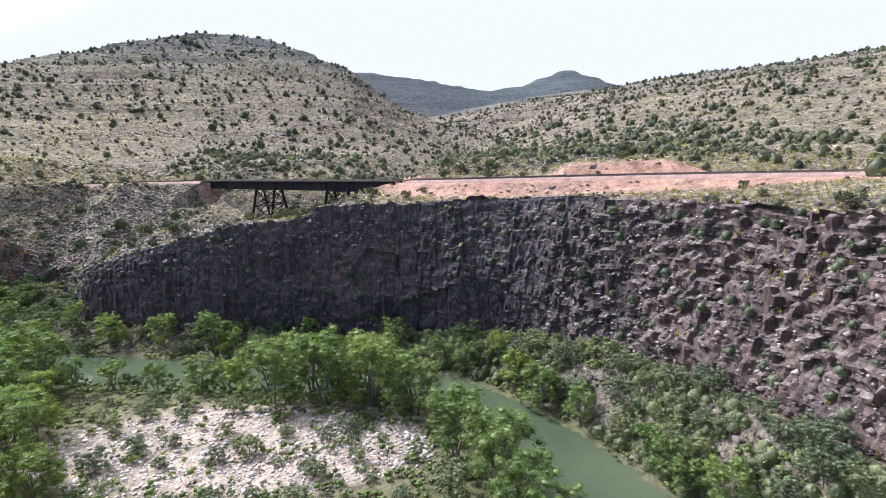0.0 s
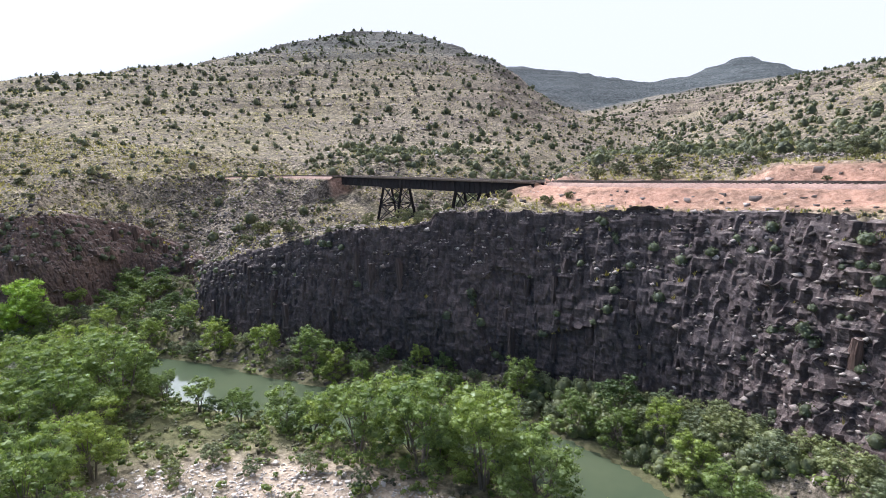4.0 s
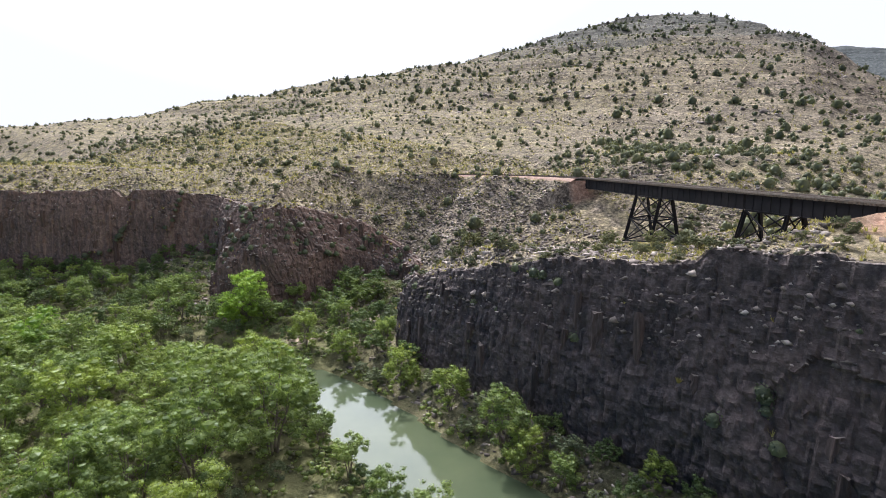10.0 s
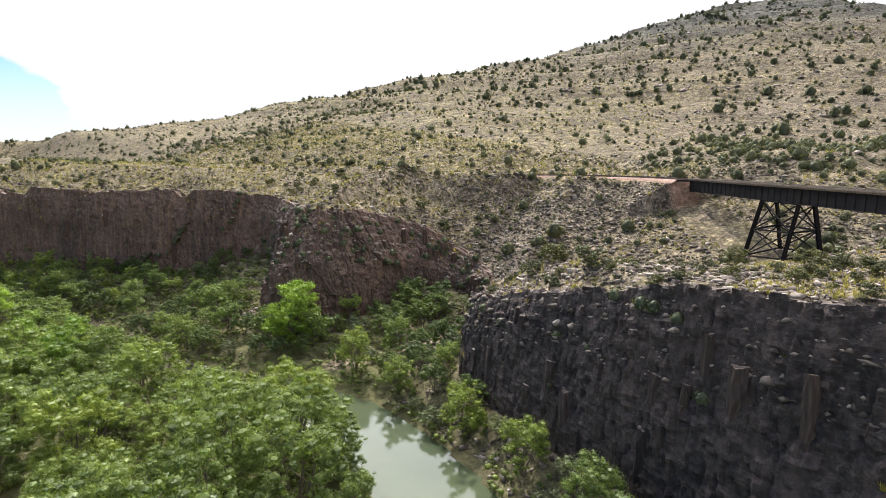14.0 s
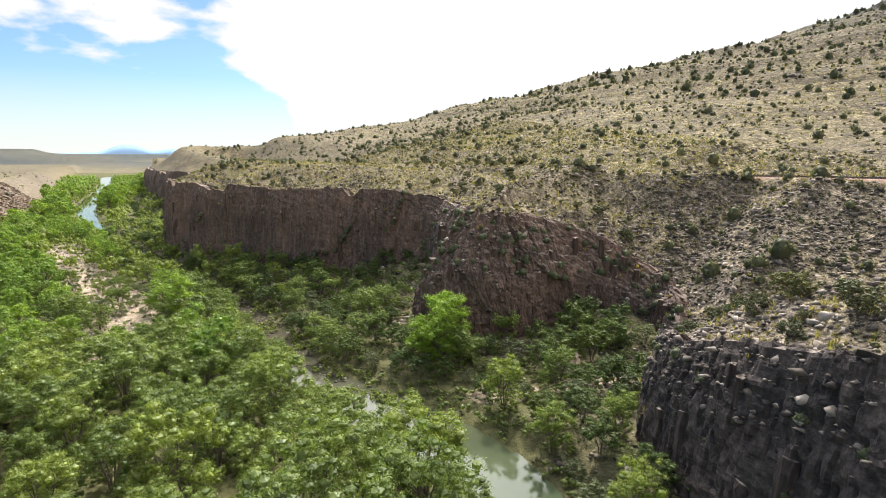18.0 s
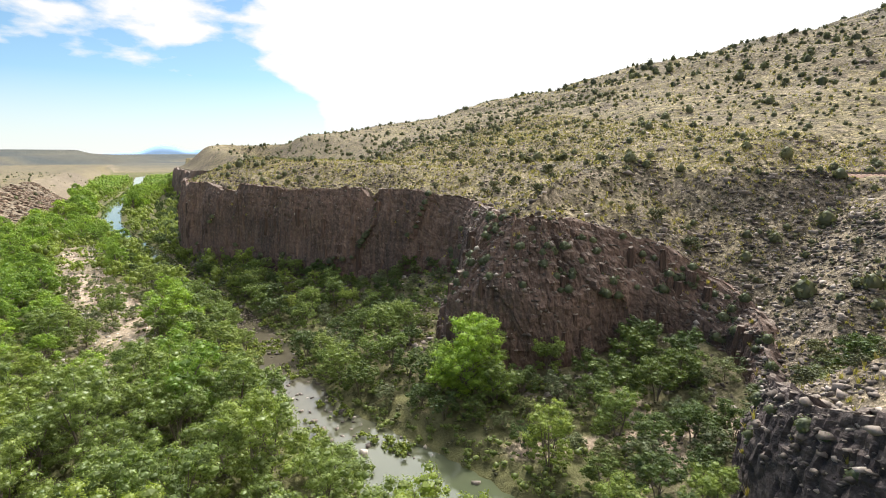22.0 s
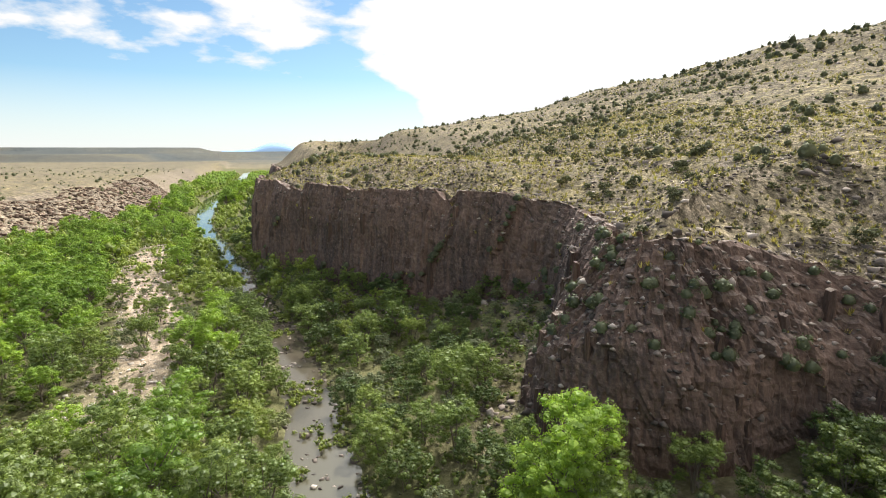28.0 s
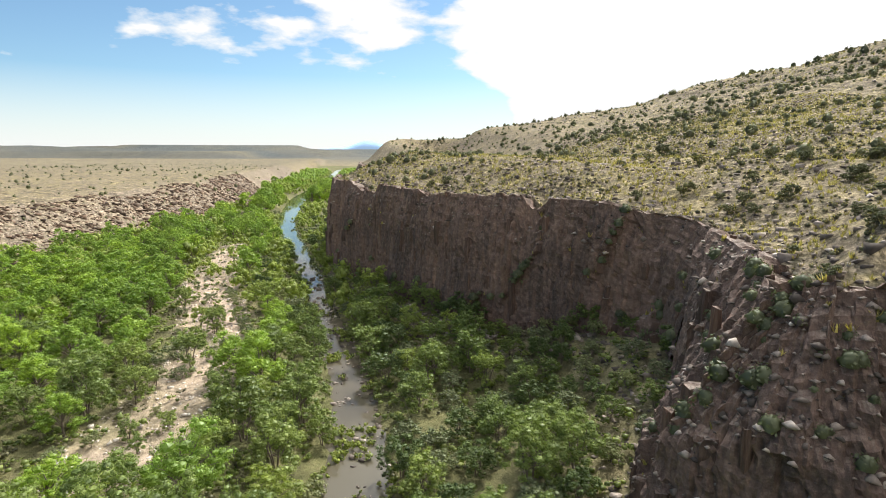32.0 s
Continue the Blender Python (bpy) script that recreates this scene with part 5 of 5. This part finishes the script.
def slopes():
    rng = np.random.default_rng(23)
    # shrubs, some in a row below the railway
    n = 64000
    bed = np.array([TRACK[k, :2] + u * (TRACK[k + 1, :2] - TRACK[k, :2]) for k in range(len(TRACK) - 1) if TRACK[k, 0] < -92 for u in np.linspace(0, 1, 16)])
    x = np.concatenate([rng.uniform(-290, 95, n // 3), rng.uniform(-620, 420, 2 * n // 3), rng.uniform(-800, -130, 2600), rng.uniform(-620, -280, 2600), bed[:, 0] + rng.normal(size=len(bed)) * 1.2])
    y = np.concatenate([rng.uniform(20, 230, n // 3), rng.uniform(60, 640, 2 * n // 3), rng.uniform(-330, -35, 2600), rng.uniform(40, 320, 2600), bed[:, 1] - 6.5 + rng.normal(size=len(bed)) * 1.2])
    z, a = land(x, y, True)
    patch = fbm(x, y, 35, 91, 3)
    ok = ((a["d"] > a["back"] + 2.5) | (a["inside"] > 3)) & (a["td"] > 4.5) & (rng.uniform(-0.55, 1.0, len(x)) < 0.45 * patch) & (rng.random(len(x)) < np.where((x < -95) & (x > -250) & (y < 240), 0.36, np.where((x > -116) & (x < -25) & (y < 185), 0.5, np.where((x > -15) & (a["td"] < 17), 0.25, 1.0))))
    x, y, z, a_d, td = x[ok], y[ok], z[ok], a["d"][ok], a["td"][ok]
    near = np.where(y > 15, np.hypot(np.maximum(0, np.abs(x + 75) - 100), np.maximum(0, y - 115)), 1e6)
    size = rng.lognormal(-0.32, 0.48, len(x)).clip(0.3, 2.2)
    size = np.where(y > 250, size * 0.95, np.where(x < -95, size * 0.82, size))
    order = np.argsort(near)
    rows = []
    for rank, k in enumerate(order):
        if rank < 290:
            stand("hill_shrub", BUSHES[rng.integers(len(BUSHES))], x[k], y[k], float(size[k]) * 1.05, rng.uniform(0, 360), "dark green desert shrub on the dry slope", "shrub", "desert shrubs", float(z[k]) - 0.05)
        else:
            rows.append((x[k], y[k], z[k] - 0.05, size[k], rng.uniform(0, 6.28)))
    rows = np.array(rows)
    far = rows[:, 1] > 235
    scatter("hillside_scrub", rows[~far], [dome(540 + k, 1.35 + 0.15 * (k % 3), 1.9, 30, 0.2) for k in range(5)], LEAF_SHRUB, "dark desert shrubs dotted over the slope", "scrub")
    scatter("distant_scrub", rows[far], [dome(550 + k, 2.0, 2.3, 14, 0.34) for k in range(5)], LEAF_DARK, "dark bushes dotted over the high hillside", "scrub")
    # low grey brush and grass
    n = 62000
    x, y = np.concatenate([rng.uniform(-270, 75, n), rng.uniform(-450, 300, n // 4)]), np.concatenate([rng.uniform(30, 190, n), rng.uniform(150, 420, n // 4)])
    z, a = land(x, y, True)
    ok = (a["d"] > a["back"] + 1.5) & (a["td"] > 3.5)
    patch = fbm(x, y, 16, 93, 3)
    ok &= ~((x > -22) & (a["td"] < 8))
    grassy = ok & (patch > np.where(x < -100, -0.5, -0.05))
    brush = ok & (patch <= 0.05) & (rng.random(len(x)) < 0.5)
    turn = rng.uniform(0, 6.28, len(x))
    size = rng.uniform(0.5, 1.2, len(x)) * np.where(y > 200, 1.6, 1.0)
    scatter("grass_tufts", np.stack([x, y, z, size, turn], -1)[grassy], [tuft(560 + k, 6, 0.55, 0.55) for k in range(4)], LEAF_STRAW, "straw-coloured bunch grass", "grass")
    scatter("low_brush", np.stack([x, y, z, size * 0.8, turn], -1)[brush], [dome(570 + k, 0.5, 0.85, 8, 0.14) for k in range(4)], LEAF_BRUSH, "low grey-green brush among the stones", "brush")
    # stones: on the slopes, along the rims, below the cliffs and on the mesa's edge
    STONES = [stone(600 + k, 0.5 + 0.1 * (k % 4)) for k in range(8)]
    n = 90000
    x, y = rng.uniform(-280, 75, n), rng.uniform(35, 190, n)
    z, a = land(x, y, True)
    steep = np.abs(land(x + 1.2, y) - z) + np.abs(land(x, y + 1.2) - z)
    rim = a["d"] - a["back"]
    want = np.where(rim > 1, 0.26 + 0.7 * step(0.3, 0.9, steep) + 0.8 * step(9, 2, rim), 0.0)
    want = np.where((a["d"] < 0) & (a["d"] > -11), 0.75 * step(-11, -3, a["d"]), want)
    want = want * np.where((x < -112) & (rim > 1), 0.4, 1.0)
    want = want * np.where((x > -15) & (a["td"] < 14), 0.15, 1.0)
    ok = (rng.random(n) < want) & (a["rd"] > a["width"] / 2 + 1) & (a["td"] > 3.6)
    size = rng.lognormal(-1.2, 0.55, n).clip(0.1, 0.85)
    scatter("scree", np.stack([x, y, z - size * 0.1, size, rng.uniform(0, 6.28, n)], -1)[ok], STONES, ROCK, "angular basalt stones strewn over the slope", "stones")
    # small broken stone over the slopes round the bridge and along the rims
    n = 95000
    x, y = np.concatenate([rng.uniform(-115, 45, n * 2 // 3), rng.uniform(-290, -115, n // 3)]), np.concatenate([rng.uniform(80, 178, n * 2 // 3), rng.uniform(40, 140, n // 3)])
    z, a = land(x, y, True)
    edge = a["d"] - a["back"]
    ok = (edge > 0.6) & (a["td"] > np.where(x > -15, 15.0, 3.6)) & (rng.random(len(x)) < np.where(x > -115, 0.62, 0.2) + 0.6 * step(4, 1, edge))
    size = rng.lognormal(-1.55, 0.45, len(x)).clip(0.09, 0.6)
    scatter("broken_stone", np.stack([x, y, z + size * 0.1, size, rng.uniform(0, 6.28, len(x))], -1)[ok], [chip(670 + k) for k in range(6)], ROCK, "small broken basalt stones covering the slope", "stones")
    # pale and dark rocks over the high hillside, thick along its benches
    n = 60000
    x, y = rng.uniform(-420, 300, n), rng.uniform(120, 560, n)
    z, a = land(x, y, True)
    bench = np.sin(z * 0.42 + 2 * fbm(x, y, 60, 5, 2)) > 0.75
    ok = (a["td"] > 5) & (a["d"] > 6) & (rng.random(n) < np.where(bench, 0.75, 0.22) * np.clip(0.8 + 1.2 * fbm(x, y, 45, 97, 3), 0.1, 1))
    size = rng.lognormal(-0.75, 0.5, n).clip(0.2, 1.7) * np.where(y > 260, 1.35, 1.0)
    scatter("hill_rocks", np.stack([x, y, z - size * 0.12, size, rng.uniform(0, 6.28, n)], -1)[ok], [chip(650 + k) for k in range(6)], ROCK, "weathered rocks along the benches of the hill", "rocks")
    # the mesa's rocky edge across the river
    n = 26000
    x, y = rng.uniform(-500, -120, n), rng.uniform(-110, -25, n)
    z, a = land(x, y, True)
    ok = (a["inside"] > -2) & (a["inside"] < 27 + 12 * fbm(x, y, 25, 98, 2))
    size = rng.lognormal(-0.5, 0.5, n).clip(0.25, 2.0)
    scatter("mesa_rocks", np.stack([x, y, z - size * 0.15, size, rng.uniform(0, 6.28, n)], -1)[ok], STONES, MESA_ROCK, "brown boulders on the mesa's broken edge", "rocks")
    # undergrowth on the flats
    n = 26000
    x, y = rng.uniform(-300, 45, n), rng.uniform(-45, 120, n)
    z, a = land(x, y, True)
    bar = along(BAR, x, y)[0]
    pebbly = (bar < 6) | (((x + 25) / 23) ** 2 + ((y - 59) / 9.5) ** 2 < 1)
    ok = (a["d"] < -1) & (a["inside"] < -2) & (a["rd"] > a["width"] / 2 + 0.3) & (~pebbly | (rng.random(n) < 0.3))
    pick = rng.random(n)
    size = rng.uniform(0.5, 1.25, n)
    rows = np.stack([x, y, z - 0.05, size, rng.uniform(0, 6.28, n)], -1)
    scatter("undergrowth", rows[ok & (pick < 0.62)], [clump(580 + k, 1.0, 1.5, 30, 0.14) for k in range(4)], LEAF_REED, "yellow-green weeds and reeds on the river flats", "undergrowth")
    scatter("dead_brush", rows[ok & (pick > 0.80)], [clump(590 + k, 0.7, 1.2, 24, 0.11) for k in range(3)], LEAF_BRUSH, "grey brush between the trees", "brush")
    # grey-green scrub crowding the stony bank east of the river
    n = 5200
    x, y = rng.uniform(-8, 50, n), rng.uniform(20, 100, n)
    z, a = land(x, y, True)
    ok = (a["d"] < -0.3) & (a["d"] > -24) & (a["rd"] > a["width"] / 2 + 1.5) & (y > np.interp(x, [-13, 9, 24], [83, 66, 10])) & (fbm(x, y, 7, 95, 2) > -0.28)
    scatter("bank_scrub", np.stack([x, y, z - 0.1, rng.uniform(0.5, 1.15, n), rng.uniform(0, 6.28, n)], -1)[ok], [dome(770 + k, 1.7, 2.3, 90, 0.12) for k in range(5)], LEAF_GREY, "grey-green scrub crowding the stony bank", "scrub")
    # cobbles on the gravel bars
    n = 9000
    x = np.concatenate([rng.uniform(-52, 3, n), rng.uniform(-262, -122, n)])
    y = np.concatenate([rng.uniform(46, 74, n), rng.uniform(5, 58, n)])
    z, a = land(x, y, True)
    bar = along(BAR, x, y)[0]
    ok = ((bar < 6.5) | (((x + 25) / 24) ** 2 + ((y - 59) / 10) ** 2 < 1)) & (a["rd"] > a["width"] / 2 + 1)
    size = rng.lognormal(-1.9, 0.5, 2 * n).clip(0.06, 0.5)
    scatter("cobbles", np.stack([x, y, z + size * 0.1, size, rng.uniform(0, 6.28, 2 * n)], -1)[ok], STONES, COBBLE, "pale rounded river cobbles", "cobbles")
    # reeds standing in the shallows
    n = 5000
    x, y = rng.uniform(-200, -92, n), rng.uniform(50, 86, n)
    z, a = land(x, y, True)
    ok = (a["rd"] < a["width"] / 2 + 0.6) & (a["rd"] > a["width"] / 2 - 3.0) & (fbm(x, y, 4, 88, 2) > 0.03)
    scatter("shoal_reeds", np.stack([x, y, np.full(n, -0.1), rng.uniform(0.5, 1.1, n), rng.uniform(0, 6.28, n)], -1)[ok], [clump(760 + k, 1.0, 1.2, 26, 0.17) for k in range(3)], LEAF_REED, "clumps of reeds standing in the shallow water", "reeds")
    # rocks in the shallows
    n = 5000
    x, y = rng.uniform(-215, -78, n), rng.uniform(44, 92, n)
    z, a = land(x, y, True)
    ok = (a["rd"] < a["width"] / 2 + 0.8) & (rng.random(n) < np.interp(x, [-215, -110, -90, -78], [0.8, 0.65, 0.15, 0.0]))
    size = rng.lognormal(-1.2, 0.5, n).clip(0.12, 0.8)
    scatter("shoal_rocks", np.stack([x, y, np.full(n, -0.05), size, rng.uniform(0, 6.28, n)], -1)[ok], STONES, ROCK, "wet stones breaking the shallow water", "rocks")


slopes()


def dress_cliffs():
    """Loose blocks on the rims and plants on the ledges."""
    rng = np.random.default_rng(31)
    blocks = []
    for k in range(8):
        V, F = stone(700 + k, 0.55 + 0.12 * (k % 4))
        blocks.append([mesh_from("boulder", V, F, mat) for mat in (SHADED_BLOCK, BROWN_BLOCK)])
    columns = []
    for k in range(7):
        sides = 5 + k % 3
        rows_ = 5
        Vc, Fc = [], []
        for r in range(rows_):
            for q in range(sides):
                w = 2 * math.pi * (q + 0.25 * rng.uniform(-1, 1)) / sides
                f = 1 - (0.22 if r == rows_ - 1 else 0.0) + rng.uniform(-0.07, 0.07)
                Vc.append((f * math.cos(w), f * math.sin(w), r / (rows_ - 1) + (rng.uniform(-0.05, 0.02) if r == rows_ - 1 else 0)))
        for r in range(rows_ - 1):
            for q in range(sides):
                Fc.append((r * sides + q, r * sides + (q + 1) % sides, (r + 1) * sides + (q + 1) % sides, (r + 1) * sides + q))
        Fc.append(tuple((rows_ - 1) * sides + q for q in range(sides)))
        columns.append([mesh_from("column", Vc, Fc, mat) for mat in (SHADED_BLOCK, BROWN_BLOCK)])
    ledge_rows, tuft_rows, rubble_rows = [], [], []
    for name, count in (("cliff_main", 260), ("cliff_bluff", 110), ("cliff_west", 200), ("cliff_east", 280)):
        ob, V, rows, seed = FACES[name]
        cols = V.shape[0]
        rise = V[:, 1:rows, 2] - V[:, :rows - 1, 2]
        flat = np.hypot(*(V[:, 1:rows, :2] - V[:, :rows - 1, :2]).transpose(2, 0, 1)) / np.maximum(rise, 0.05)
        for _ in range(count):
            i = rng.integers(4, cols - 4)
            if V[i, rows - 1, 2] - V[i, 0, 2] < 5:
                continue
            if rng.random() < dict(cliff_main=1.0, cliff_bluff=0.85, cliff_west=1.0, cliff_east=0.3)[name]:
                q = V[i, rows - 1] * (1 - (w := rng.random())) + V[i, rows + 2] * w
                size = rng.lognormal(-1.15, 0.45)
            else:
                shelf = np.argwhere(flat > 0.75)
                i, j = shelf[rng.integers(len(shelf))]
                q = V[i, j + 1]
                size = rng.lognormal(-1.25, 0.4)
            b = part("boulder", blocks[rng.integers(8)][name != "cliff_main"], None, ob)
            size = min(size, 1.3)
            b.matrix_world = pose(q[0], q[1], q[2] + 0.12 * size, rng.uniform(-15, 15), rng.uniform(-15, 15), rng.uniform(0, 360)) @ Matrix.Diagonal((size, size, size, 1))
        # columns standing free of the face
        for _ in range(dict(cliff_main=40, cliff_bluff=40, cliff_west=60, cliff_east=12)[name]):
            i = rng.integers(4, cols - 4)
            full = V[i, rows - 1, 2] - V[i, 0, 2]
            if full < 7:
                continue
            j = int(rng.uniform(0.0, 0.62) * rows)
            tall = min(rng.uniform(2.0, 6.5), V[i, rows - 1, 2] - V[i, j, 2] - 0.3)
            wide = rng.uniform(0.4, 0.85)
            q = (V[i, j] + V[i, min(rows - 1, j + int(tall / full * rows))]) / 2
            inn = V[i, rows + 2, :2] - V[i, rows - 1, :2]
            q[:2] += inn / (np.linalg.norm(inn) + 1e-6) * wide * 0.55
            c = part("column", columns[rng.integers(len(columns))][name != "cliff_main"], None, ob)
            c.matrix_world = pose(q[0], q[1], q[2] - tall / 2, rng.uniform(-3, 3), rng.uniform(-3, 3), rng.uniform(0, 360)) @ Matrix.Diagonal((wide, wide, tall, 1))
        spots = np.argwhere(flat > 0.6)
        if name in ("cliff_main", "cliff_west"):
            spots = spots[spots[:, 1] > 0.62 * rows]
        for i, j in spots[rng.permutation(len(spots))[: dict(cliff_main=1500, cliff_bluff=1800, cliff_west=500, cliff_east=9000)[name]]]:
            q = V[i, j + 1]
            rubble_rows.append((q[0] + rng.uniform(-0.2, 0.2), q[1] + rng.uniform(-0.2, 0.2), q[2], min(0.8, rng.lognormal(-1.35, 0.5)), rng.uniform(0, 6.28)))
        spots = np.argwhere(flat > 1.3)
        for i, j in spots[rng.permutation(len(spots))[: 800 if name == "cliff_east" else 220]]:
            q = V[i, j + 1]
            (ledge_rows if rng.random() < 0.6 else tuft_rows).append((q[0], q[1], q[2] - 0.05, rng.uniform(0.35, 1.5), rng.uniform(0, 6.28)))
    scatter("ledge_rubble", rubble_rows, [chip(620 + k) for k in range(6)], ROCK, "broken rock lying on the cliff ledges", "stones")
    scatter("ledge_shrubs", ledge_rows, [dome(720 + k, 1.0, 1.5, 60, 0.10) for k in range(4)], LEAF_SAGE, "grey-green shrubs rooted on the cliff ledges", "shrubs")
    scatter("ledge_grass", tuft_rows, [tuft(730 + k, 12, 0.6, 0.6) for k in range(3)], LEAF_STRAW, "dry grass on the cliff ledges", "grass")


dress_cliffs()
